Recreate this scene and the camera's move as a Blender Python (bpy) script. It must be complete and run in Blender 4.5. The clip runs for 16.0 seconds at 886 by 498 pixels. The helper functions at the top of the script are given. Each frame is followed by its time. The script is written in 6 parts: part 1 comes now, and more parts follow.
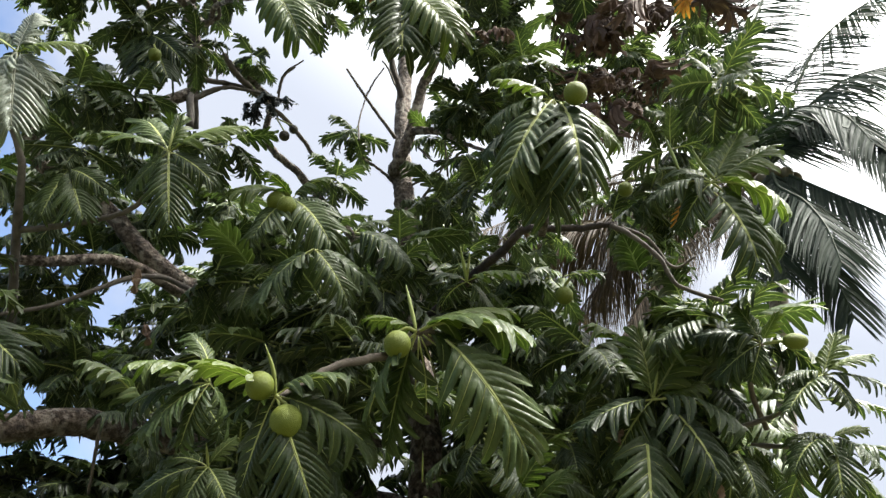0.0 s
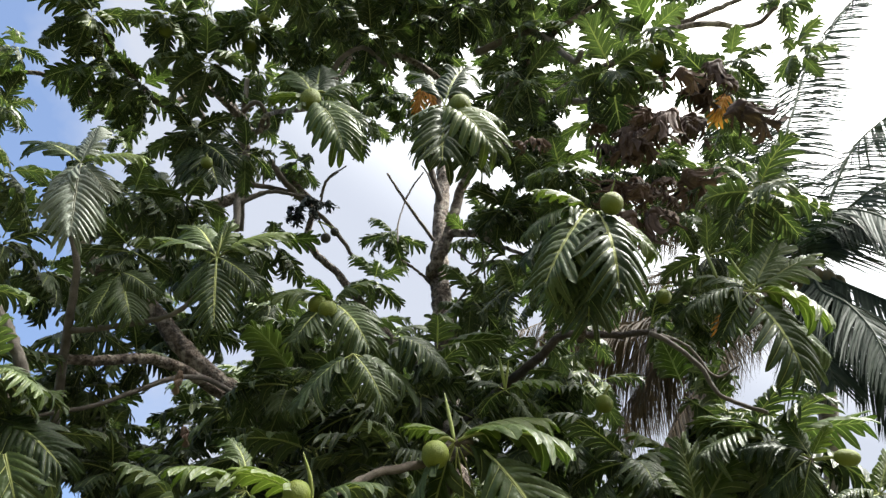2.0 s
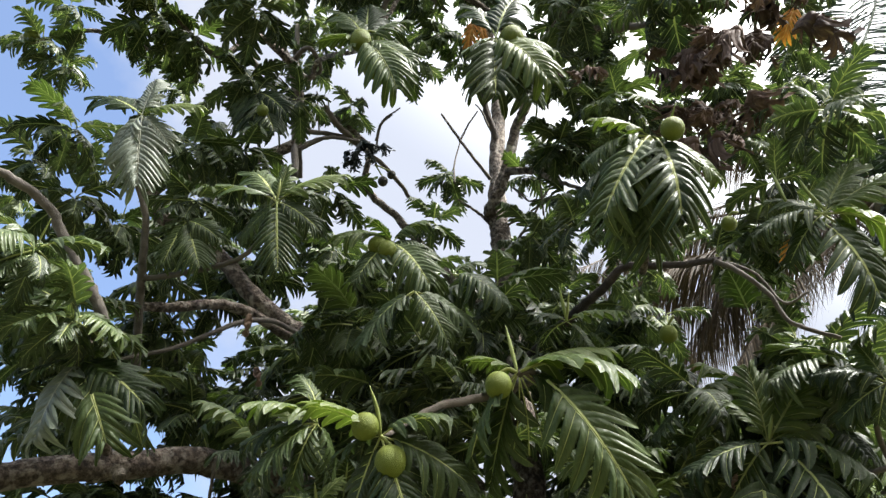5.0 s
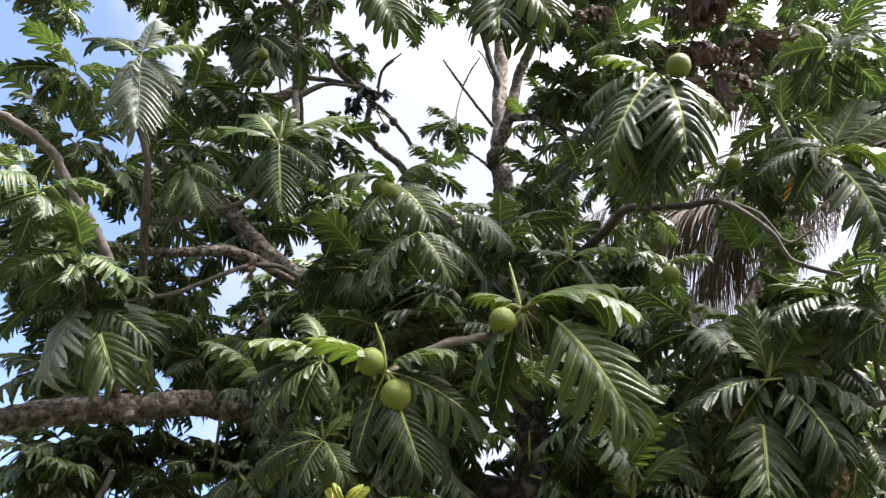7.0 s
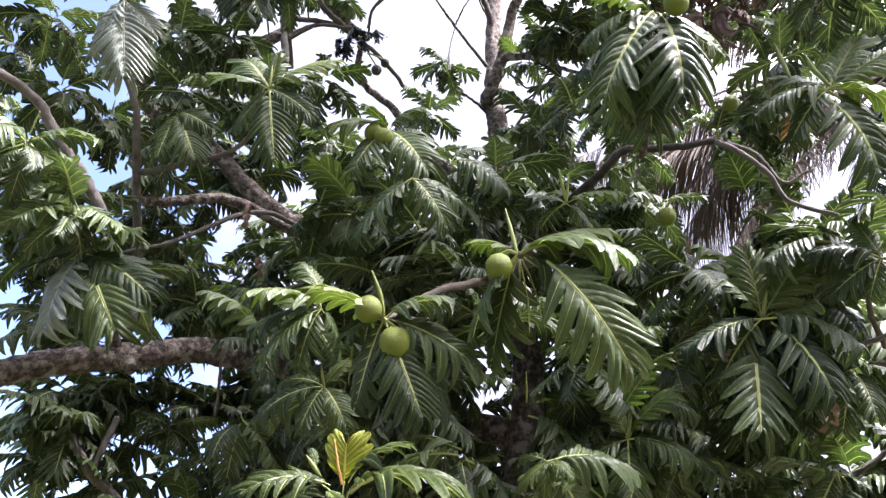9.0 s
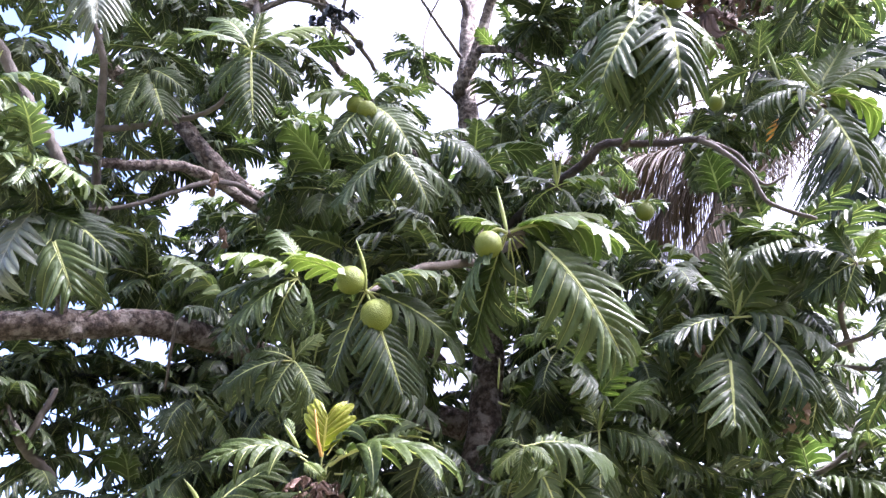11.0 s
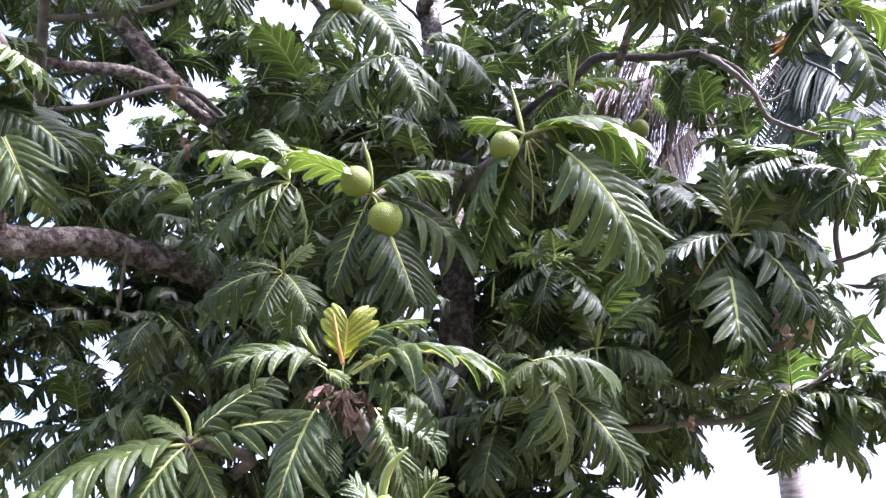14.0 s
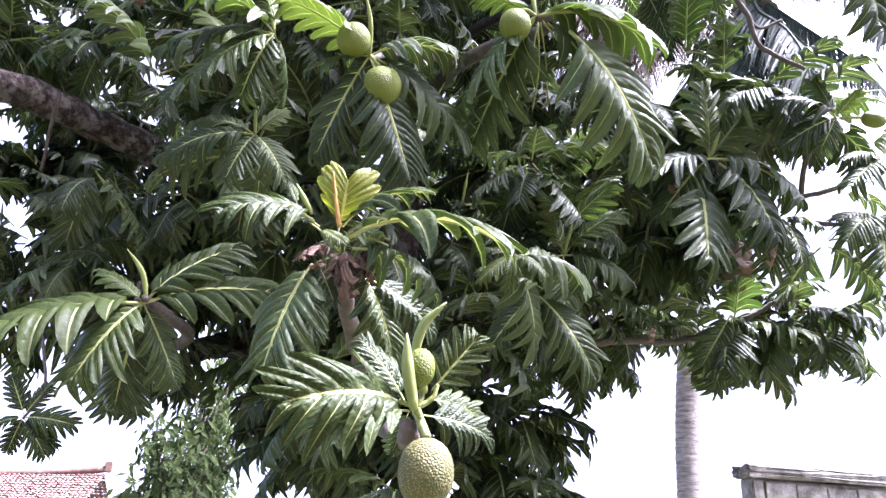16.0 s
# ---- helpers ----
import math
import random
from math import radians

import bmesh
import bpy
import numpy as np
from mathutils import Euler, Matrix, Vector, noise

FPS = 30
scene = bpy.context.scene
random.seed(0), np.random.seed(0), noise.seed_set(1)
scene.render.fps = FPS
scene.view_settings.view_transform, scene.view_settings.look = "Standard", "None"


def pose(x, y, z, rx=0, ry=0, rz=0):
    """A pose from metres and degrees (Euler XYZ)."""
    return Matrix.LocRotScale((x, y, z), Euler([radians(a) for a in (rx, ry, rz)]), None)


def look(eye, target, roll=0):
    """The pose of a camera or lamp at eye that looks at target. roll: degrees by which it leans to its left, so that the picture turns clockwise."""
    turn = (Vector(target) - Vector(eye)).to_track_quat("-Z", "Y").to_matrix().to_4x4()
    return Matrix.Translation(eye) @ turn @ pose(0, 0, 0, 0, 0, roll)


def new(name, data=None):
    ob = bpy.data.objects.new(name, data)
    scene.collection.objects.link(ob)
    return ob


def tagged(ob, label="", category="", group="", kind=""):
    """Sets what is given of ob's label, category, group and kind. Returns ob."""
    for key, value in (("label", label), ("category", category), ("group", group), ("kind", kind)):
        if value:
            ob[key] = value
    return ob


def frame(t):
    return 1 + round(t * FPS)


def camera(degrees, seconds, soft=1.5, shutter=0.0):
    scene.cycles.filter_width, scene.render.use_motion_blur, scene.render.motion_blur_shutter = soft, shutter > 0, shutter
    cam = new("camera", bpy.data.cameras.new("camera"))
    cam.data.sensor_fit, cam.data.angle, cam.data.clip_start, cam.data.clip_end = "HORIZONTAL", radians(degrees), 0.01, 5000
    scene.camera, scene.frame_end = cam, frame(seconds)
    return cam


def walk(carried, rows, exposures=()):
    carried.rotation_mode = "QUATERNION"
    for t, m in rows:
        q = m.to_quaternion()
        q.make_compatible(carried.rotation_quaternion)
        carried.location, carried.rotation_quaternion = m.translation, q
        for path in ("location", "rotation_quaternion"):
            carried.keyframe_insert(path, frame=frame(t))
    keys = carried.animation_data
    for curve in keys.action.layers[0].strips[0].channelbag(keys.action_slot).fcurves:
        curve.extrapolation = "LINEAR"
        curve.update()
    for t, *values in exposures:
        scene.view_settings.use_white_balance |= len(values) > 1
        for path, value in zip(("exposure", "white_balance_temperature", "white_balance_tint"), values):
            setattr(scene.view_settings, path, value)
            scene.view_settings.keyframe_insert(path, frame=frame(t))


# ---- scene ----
cam = camera(62.3, 16.0, soft=1.4)
PATH = [
    (0, (0.0, 0.0, 1.6), (0.032, 1.576, 2.831), -1.9),
    (0.5, (0.027, -0.005, 1.629), (0.103, 1.551, 2.883), -2.3),
    (1, (0.012, -0.047, 1.618), (0.066, 1.46, 2.933), -1.4),
    (1.5, (-0.016, -0.088, 1.595), (-0.02, 1.354, 2.981), 0.0),
    (2, (-0.018, -0.083, 1.608), (-0.078, 1.317, 3.035), 1.0),
    (2.5, (-0.008, -0.082, 1.624), (-0.12, 1.285, 3.08), 2.4),
    (3, (-0.005, -0.106, 1.612), (-0.152, 1.225, 3.097), 2.7),
    (3.5, (-0.02, -0.095, 1.606), (-0.187, 1.227, 3.098), 2.7),
    (4, (-0.035, -0.083, 1.596), (-0.194, 1.272, 3.058), 2.7),
    (4.5, (-0.027, -0.064, 1.606), (-0.22, 1.366, 2.991), 2.8),
    (5, (-0.008, -0.041, 1.58), (-0.234, 1.452, 2.892), 3.0),
    (7.5, (-0.035, 0.013, 1.509), (-0.272, 1.596, 2.709), 2.7),
    (8, (-0.055, -0.03, 1.541), (-0.29, 1.579, 2.706), 2.1),
    (8.5, (-0.04, -0.029, 1.555), (-0.28, 1.617, 2.666), 1.0),
    (9, (-0.029, 0.0, 1.539), (-0.258, 1.664, 2.625), 1.4),
    (11.5, (-0.335, 0.16, 1.483), (-0.362, 1.831, 2.582), 1.0),
    (12, (-0.411, 0.171, 1.485), (-0.435, 1.829, 2.604), -1.3),
    (12.5, (-0.469, 0.205, 1.498), (-0.561, 1.884, 2.581), -1.9),
    (13, (-0.508, 0.272, 1.471), (-0.629, 1.959, 2.538), -2.3),
    (13.5, (-0.56, 0.368, 1.447), (-0.506, 2.064, 2.506), -3.2),
    (14, (-0.632, 0.453, 1.454), (-0.503, 2.2, 2.418), -0.4),
    (14.5, (-0.715, 0.504, 1.47), (-0.568, 2.29, 2.359), -0.1),
    (15, (-0.777, 0.57, 1.413), (-0.507, 2.362, 2.259), 2.3),
    (15.5, (-0.886, 0.662, 1.366), (-0.487, 2.408, 2.257), 1.0),
    (16, (-0.918, 0.726, 1.364), (-0.534, 2.527, 2.145), 2.6),
]
walk(cam, [(t, look(eye, target, roll)) for t, eye, target, roll in PATH],
     [(0, 1.6, 6150, 10), (2, 1.46, 6150, 10), (3.5, 1.44, 6150, 10), (5, 1.58, 6100, 11), (7.5, 1.98, 5950, 20), (9, 2.3, 5750, 27), (11.5, 2.92, 5400, 35), (13, 2.78, 5400, 35), (14.5, 2.9, 5350, 36), (15.5, 2.95, 5350, 37), (16, 2.84, 5350, 37)])

# ---- sky, sun and exposure ----
SUN_EL, SUN_AZ = 62.0, 106.0          # degrees above the horizon; degrees to the right of +y
world = bpy.data.worlds.new("sky")
scene.world = world
world.use_nodes = True
wn, wl = world.node_tree.nodes, world.node_tree.links
wn.clear()
w_out = wn.new("ShaderNodeOutputWorld")
w_bg = wn.new("ShaderNodeBackground")
w_sky = wn.new("ShaderNodeTexSky")
w_sky.sky_type, w_sky.sun_disc = "NISHITA", False
w_sky.sun_elevation, w_sky.sun_rotation = radians(SUN_EL), radians(SUN_AZ)
w_sky.dust_density, w_sky.air_density = 1.5, 1.0
w_co = wn.new("ShaderNodeTexCoord")
w_n1 = wn.new("ShaderNodeTexNoise")
w_n1.inputs["Scale"].default_value, w_n1.inputs["Detail"].default_value = 2.6, 6.0
w_n1.inputs["Roughness"].default_value = 0.55
w_cover = wn.new("ShaderNodeMapRange")
w_cover.inputs["From Min"].default_value, w_cover.inputs["From Max"].default_value = 0.08, 0.28
w_cover.inputs["To Min"].default_value = 0.10      # thin veil between the clouds
w_mix = wn.new("ShaderNodeMix")
w_mix.data_type = "RGBA"
w_bg.inputs["Strength"].default_value = 0.1
wl.new(w_co.outputs["Generated"], w_n1.inputs["Vector"])
w_side = wn.new("ShaderNodeVectorMath")
w_side.operation = "DOT_PRODUCT"
w_side.inputs[1].default_value = (1.3, 0.0, 0.35)      # thicker cloud overhead and towards +x, where the veiled sun's haze lies
w_sum = wn.new("ShaderNodeMath")
wl.new(w_co.outputs["Generated"], w_side.inputs[0])
wl.new(w_side.outputs["Value"], w_sum.inputs[0])
wl.new(w_n1.outputs["Fac"], w_sum.inputs[1])
wl.new(w_sum.outputs[0], w_cover.inputs["Value"])
wl.new(w_cover.outputs["Result"], w_mix.inputs["Factor"])
# clouds scatter the light forwards: they brighten towards the sun
se, sa = radians(SUN_EL), radians(SUN_AZ)
sun_way = Vector((math.sin(sa) * math.cos(se), math.cos(sa) * math.cos(se), math.sin(se)))
w_dot = wn.new("ShaderNodeVectorMath")
w_dot.operation = "DOT_PRODUCT"
w_dot.inputs[1].default_value = sun_way
w_near = wn.new("ShaderNodeMapRange")
w_near.interpolation_type = "SMOOTHSTEP"
w_near.inputs["From Min"].default_value, w_near.inputs["From Max"].default_value = 0.5, 1.0
w_lum = wn.new("ShaderNodeMix")
w_lum.data_type = "RGBA"
w_lum.inputs["A"].default_value, w_lum.inputs["B"].default_value = (2.65, 2.75, 3.02, 1), (24.0, 23.0, 20.8, 1)
wl.new(w_co.outputs["Generated"], w_dot.inputs[0])
wl.new(w_dot.outputs["Value"], w_near.inputs["Value"])
wl.new(w_near.outputs["Result"], w_lum.inputs["Factor"])
wl.new(w_lum.outputs["Result"], w_mix.inputs["B"])
wl.new(w_sky.outputs["Color"], w_mix.inputs["A"])
wl.new(w_mix.outputs["Result"], w_bg.inputs["Color"])
wl.new(w_bg.outputs["Background"], w_out.inputs["Surface"])

sun = new("sun", bpy.data.lights.new("sun", "SUN"))
sun.data.energy, sun.data.angle, sun.data.color = 5.0, radians(11), (1.0, 0.95, 0.84)
sun.matrix_world = look(sun_way * 60, (0, 0, 0))


# ---- materials ----
def mat_base(name):
    m = bpy.data.materials.new(name)
    m.use_nodes = True
    nt = m.node_tree
    return m, nt, nt.nodes["Principled BSDF"], nt.nodes["Material Output"]


def node(nt, kind, **values):
    n = nt.nodes.new(kind)
    for k, v in values.items():
        n.inputs[k.replace("_", " ")].default_value = v
    return n


def ramp(nt, fac, stops):
    r = nt.nodes.new("ShaderNodeValToRGB")
    els = r.color_ramp.elements
    while len(els) < len(stops):
        els.new(0.5)
    for e, (p, c) in zip(els, stops):
        e.position, e.color = p, (*c, 1)
    nt.links.new(fac, r.inputs["Fac"])
    return r.outputs["Color"]


def math_node(nt, op, a, b=None):
    n = nt.nodes.new("ShaderNodeMath")
    n.operation = op
    for k, v in enumerate((a, b)):
        if v is None:
            continue
        if isinstance(v, (int, float)):
            n.inputs[k].default_value = v
        else:
            nt.links.new(v, n.inputs[k])
    return n.outputs[0]


def mix_rgb(nt, fac, a, b, blend="MIX"):
    n = nt.nodes.new("ShaderNodeMix")
    n.data_type, n.blend_type = "RGBA", blend
    for k, v in (("Factor", fac), ("A", a), ("B", b)):
        if isinstance(v, (int, float)):
            n.inputs[k].default_value = v
        elif isinstance(v, tuple):
            n.inputs[k].default_value = (*v, 1)
        else:
            nt.links.new(v, n.inputs[k])
    return n.outputs["Result"]


def leaf_material(name, dark, light, vein, rough, islands=False, through_light=0.25, vein_amount=1.0, vein_width=0.10, gloss=0.5):
    """Waxy leaf: UV x runs from the side vein (0) to the sinus (1), UV y from the midrib (0) to the lobe's tip (1)."""
    m, nt, bsdf, out = mat_base(name)
    if islands:
        rnd = nt.nodes.new("ShaderNodeNewGeometry").outputs["Random Per Island"]
    else:
        rnd = nt.nodes.new("ShaderNodeObjectInfo").outputs["Random"]
    uv = nt.nodes.new("ShaderNodeUVMap")
    sep = nt.nodes.new("ShaderNodeSeparateXYZ")
    nt.links.new(uv.outputs["UV"], sep.inputs[0])
    geo = nt.nodes.new("ShaderNodeTexCoord")
    blotch = node(nt, "ShaderNodeTexNoise", Scale=9.0, Detail=4.0)
    nt.links.new(geo.outputs["Object"], blotch.inputs["Vector"])
    base = mix_rgb(nt, rnd, dark, light)
    base = mix_rgb(nt, ramp(nt, blotch.outputs["Fac"], [(0.35, (0, 0, 0)), (0.7, (0.45, 0.45, 0.45))]), base, tuple(1.5 * v for v in dark))
    side = math_node(nt, "SUBTRACT", 1.0, math_node(nt, "DIVIDE", sep.outputs[0], vein_width))
    side = math_node(nt, "MULTIPLY", math_node(nt, "MAXIMUM", side, 0.0), math_node(nt, "SUBTRACT", 1.05, sep.outputs[1]))
    rib = math_node(nt, "MAXIMUM", math_node(nt, "SUBTRACT", 1.0, math_node(nt, "DIVIDE", sep.outputs[1], 0.055)), 0.0)
    vmask = math_node(nt, "MINIMUM", math_node(nt, "MAXIMUM", math_node(nt, "MULTIPLY", side, 2.4), math_node(nt, "MULTIPLY", rib, 2.6)), 1.0)
    vmask = math_node(nt, "MULTIPLY", vmask, vein_amount)
    net = math_node(nt, "SINE", math_node(nt, "ADD", math_node(nt, "MULTIPLY", sep.outputs[1], 64.0), math_node(nt, "MULTIPLY", sep.outputs[0], -9.0)))
    net = math_node(nt, "MULTIPLY", math_node(nt, "MAXIMUM", math_node(nt, "SUBTRACT", net, 0.72), 0.0), 0.35 * vein_amount)
    base = mix_rgb(nt, net, base, tuple(0.5 * v for v in vein))
    col = mix_rgb(nt, vmask, base, vein)
    nt.links.new(col, bsdf.inputs["Base Color"])
    fine = node(nt, "ShaderNodeTexNoise", Scale=80.0, Detail=3.0)
    nt.links.new(geo.outputs["Object"], fine.inputs["Vector"])
    r = math_node(nt, "ADD", math_node(nt, "MULTIPLY", blotch.outputs["Fac"], 0.30), rough - 0.12)
    nt.links.new(r, bsdf.inputs["Roughness"])
    bsdf.inputs["Specular IOR Level"].default_value = gloss
    # cross ribs between the side veins
    wave = math_node(nt, "SINE", math_node(nt, "ADD", math_node(nt, "MULTIPLY", sep.outputs[1], 46.0), math_node(nt, "MULTIPLY", sep.outputs[0], 7.0)))
    puff = node(nt, "ShaderNodeTexNoise", Scale=26.0, Detail=2.0)
    nt.links.new(geo.outputs["Object"], puff.inputs["Vector"])
    height = math_node(nt, "ADD", math_node(nt, "MULTIPLY", wave, 0.05), math_node(nt, "ADD", math_node(nt, "MULTIPLY", fine.outputs["Fac"], 0.16), math_node(nt, "MULTIPLY", vmask, -0.5)))
    height = math_node(nt, "ADD", height, math_node(nt, "MULTIPLY", puff.outputs["Fac"], 0.40))
    bump = node(nt, "ShaderNodeBump", Strength=0.55, Distance=0.012)
    nt.links.new(height, bump.inputs["Height"])
    nt.links.new(bump.outputs["Normal"], bsdf.inputs["Normal"])
    tr = nt.nodes.new("ShaderNodeBsdfTranslucent")
    glow = mix_rgb(nt, 1.0, col, (1.1, 1.3, 0.75), "MULTIPLY")
    nt.links.new(glow, tr.inputs["Color"])
    mx = nt.nodes.new("ShaderNodeMixShader")
    mx.inputs[0].default_value = through_light
    nt.links.new(bsdf.outputs[0], mx.inputs[1])
    nt.links.new(tr.outputs[0], mx.inputs[2])
    nt.links.new(mx.outputs[0], out.inputs["Surface"])
    return m


def rough_material(name, stops, scale, rough=0.85, bump_scale=30.0, bump=0.5, stretch=(1, 1, 1), spot=None, distance=0.02):
    """Noise-coloured rough surface with relief; spot: (colour, amount) of pale or dark blotches."""
    m, nt, bsdf, _ = mat_base(name)
    co = nt.nodes.new("ShaderNodeTexCoord")
    mp = nt.nodes.new("ShaderNodeMapping")
    mp.inputs["Scale"].default_value = stretch
    nt.links.new(co.outputs["Object"], mp.inputs["Vector"])
    n1 = node(nt, "ShaderNodeTexNoise", Scale=scale, Detail=7.0, Roughness=0.65)
    nt.links.new(mp.outputs[0], n1.inputs["Vector"])
    col = ramp(nt, n1.outputs["Fac"], stops)
    if spot:
        n2 = node(nt, "ShaderNodeTexNoise", Scale=scale * 0.45, Detail=5.0, Roughness=0.6)
        nt.links.new(co.outputs["Object"], n2.inputs["Vector"])
        col = mix_rgb(nt, ramp(nt, n2.outputs["Fac"], [(0.52, (0, 0, 0)), (0.62, (spot[1],) * 3)]), col, spot[0])
    nt.links.new(col, bsdf.inputs["Base Color"])
    bsdf.inputs["Roughness"].default_value = rough
    n3 = node(nt, "ShaderNodeTexNoise", Scale=bump_scale, Detail=6.0, Roughness=0.7)
    nt.links.new(mp.outputs[0], n3.inputs["Vector"])
    b = node(nt, "ShaderNodeBump", Strength=bump, Distance=distance)
    nt.links.new(n3.outputs["Fac"], b.inputs["Height"])
    nt.links.new(b.outputs["Normal"], bsdf.inputs["Normal"])
    return m


def fruit_material(name, low, high, cell, pits, pit=(0.12, 0.34)):
    """Warty skin: cells with raised middles and darker seams."""
    m, nt, bsdf, _ = mat_base(name)
    co = nt.nodes.new("ShaderNodeTexCoord")
    vo = node(nt, "ShaderNodeTexVoronoi", Scale=cell)
    nt.links.new(co.outputs["Object"], vo.inputs["Vector"])
    n1 = node(nt, "ShaderNodeTexNoise", Scale=14.0, Detail=5.0)
    nt.links.new(co.outputs["Object"], n1.inputs["Vector"])
    col = mix_rgb(nt, n1.outputs["Fac"], low, high)
    col = mix_rgb(nt, ramp(nt, vo.outputs["Distance"], [(pit[0], (0.95,) * 3), (pit[1], (0.0,) * 3)]), col, pits)
    nt.links.new(col, bsdf.inputs["Base Color"])
    bsdf.inputs["Roughness"].default_value = 0.62
    bsdf.inputs["Specular IOR Level"].default_value = 0.3
    b = node(nt, "ShaderNodeBump", Strength=0.65, Distance=0.004)
    nt.links.new(math_node(nt, "SUBTRACT", 1.0, vo.outputs["Distance"]), b.inputs["Height"])
    nt.links.new(b.outputs["Normal"], bsdf.inputs["Normal"])
    return m


VEIN = (0.40, 0.43, 0.17)
M_LEAF = leaf_material("leaf_glossy", (0.015, 0.027, 0.008), (0.061, 0.087, 0.026), VEIN, 0.39, gloss=0.24, vein_width=0.065, through_light=0.16)
M_FOLIAGE = leaf_material("leaf_glossy_mass", (0.015, 0.026, 0.009), (0.092, 0.124, 0.045), VEIN, 0.40, islands=True, vein_amount=0.75, vein_width=0.07, through_light=0.20, gloss=0.34)
M_FRESH = leaf_material("leaf_fresh", (0.020, 0.032, 0.006), (0.034, 0.050, 0.009), (0.46, 0.48, 0.20), 0.42, through_light=0.14, gloss=0.16, vein_width=0.085)
# pale grey leaf: the sky's sheen is painted into its base colour
M_PALE_SHEEN = leaf_material("leaf_pale_sheen", (0.105, 0.125, 0.090), (0.15, 0.17, 0.125), (0.32, 0.33, 0.25), 0.45, through_light=0.2)
M_YOUNG = leaf_material("leaf_young", (0.040, 0.066, 0.009), (0.088, 0.116, 0.015), (0.24, 0.27, 0.09), 0.42, through_light=0.30, gloss=0.35)
M_YOUNG_MASS = leaf_material("leaf_young_mass", (0.034, 0.056, 0.012), (0.076, 0.102, 0.024), (0.24, 0.28, 0.12), 0.42, islands=True, through_light=0.28, gloss=0.35)
M_YELLOW = leaf_material("leaf_yellow", (0.17, 0.19, 0.004), (0.21, 0.22, 0.006), (0.55, 0.5, 0.12), 0.42, through_light=0.45)
M_ORANGE = leaf_material("leaf_orange", (0.34, 0.13, 0.022), (0.44, 0.20, 0.035), (0.5, 0.28, 0.08), 0.6, through_light=0.35)
M_DEAD = leaf_material("leaf_dead", (0.040, 0.022, 0.016), (0.16, 0.098, 0.070), (0.13, 0.09, 0.06), 0.75, through_light=0.12, vein_amount=0.4)
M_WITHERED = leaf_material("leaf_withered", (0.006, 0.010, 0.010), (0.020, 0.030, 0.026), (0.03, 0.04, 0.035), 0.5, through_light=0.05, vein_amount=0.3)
M_HUSK = leaf_material("dry_husk", (0.11, 0.066, 0.045), (0.21, 0.14, 0.10), (0.20, 0.14, 0.10), 0.7, through_light=0.25, vein_amount=0.3)
M_BUD = leaf_material("bud_sheath", (0.16, 0.20, 0.05), (0.25, 0.27, 0.08), (0.22, 0.25, 0.07), 0.5, through_light=0.2)
M_STALK = rough_material("green_stalk", [(0.3, (0.14, 0.17, 0.04)), (0.7, (0.26, 0.28, 0.07))], 20.0, 0.5, 40.0, 0.2)
M_STEM = rough_material("grey_stem", [(0.3, (0.050, 0.041, 0.033)), (0.7, (0.13, 0.112, 0.094))], 14.0, 0.85, 40.0, 0.5)
M_TWIG = rough_material("twig_bark", [(0.3, (0.045, 0.035, 0.026)), (0.7, (0.12, 0.098, 0.075))], 14.0, 0.85, 40.0, 0.5)
M_DARK = rough_material("dark_limb_bark", [(0.3, (0.022, 0.016, 0.013)), (0.7, (0.075, 0.056, 0.045))], 12.0, 0.9, 34.0, 0.9, distance=0.03)
M_BARK = rough_material("trunk_bark", [(0.38, (0.030, 0.020, 0.015)), (0.5, (0.105, 0.076, 0.057)), (0.61, (0.25, 0.20, 0.158))], 19.0, 0.9, 30.0, 1.0,
                        spot=((0.42, 0.37, 0.31), 0.8), distance=0.08)
M_FRUIT = fruit_material("fruit_green", (0.072, 0.100, 0.007), (0.118, 0.140, 0.012), 210.0, (0.15, 0.165, 0.022))
M_FRUIT_OLD = fruit_material("fruit_ripening", (0.050, 0.066, 0.012), (0.092, 0.092, 0.022), 210.0, (0.27, 0.165, 0.095), (0.16, 0.40))
M_FRUIT_DARK = rough_material("fruit_withered", [(0.3, (0.02, 0.018, 0.012)), (0.7, (0.05, 0.045, 0.03))], 20.0, 0.8, 60.0, 0.8)
M_PALM = leaf_material("palm_leaflet", (0.013, 0.021, 0.014), (0.036, 0.050, 0.032), (0.08, 0.10, 0.05), 0.62, islands=True, vein_amount=0.2, through_light=0.10, gloss=0.14)
M_PALM_DRY = leaf_material("palm_leaflet_dry", (0.034, 0.024, 0.013), (0.095, 0.062, 0.033), (0.10, 0.068, 0.04), 0.7, islands=True, vein_amount=0.2, through_light=0.15)
M_PALM_TRUNK = rough_material("palm_trunk_bark", [(0.34, (0.085, 0.073, 0.062)), (0.5, (0.19, 0.17, 0.15)), (0.68, (0.30, 0.27, 0.24))], 5.0, 0.9, 12.0, 0.9, stretch=(1, 1, 6))
M_CONCRETE = rough_material("old_concrete", [(0.34, (0.10, 0.094, 0.085)), (0.5, (0.19, 0.18, 0.165)), (0.66, (0.30, 0.285, 0.265))], 7.0, 0.92, 30.0, 0.9, spot=((0.075, 0.07, 0.06), 0.85))
M_TILE = rough_material("clay_tile", [(0.3, (0.050, 0.026, 0.019)), (0.5, (0.095, 0.050, 0.036)), (0.7, (0.15, 0.088, 0.066))], 7.0, 0.85, 40.0, 0.3, spot=((0.12, 0.08, 0.06), 0.6))
M_PLASTER = rough_material("house_plaster", [(0.3, (0.52, 0.50, 0.45)), (0.7, (0.66, 0.64, 0.58))], 2.0, 0.9, 30.0, 0.2)
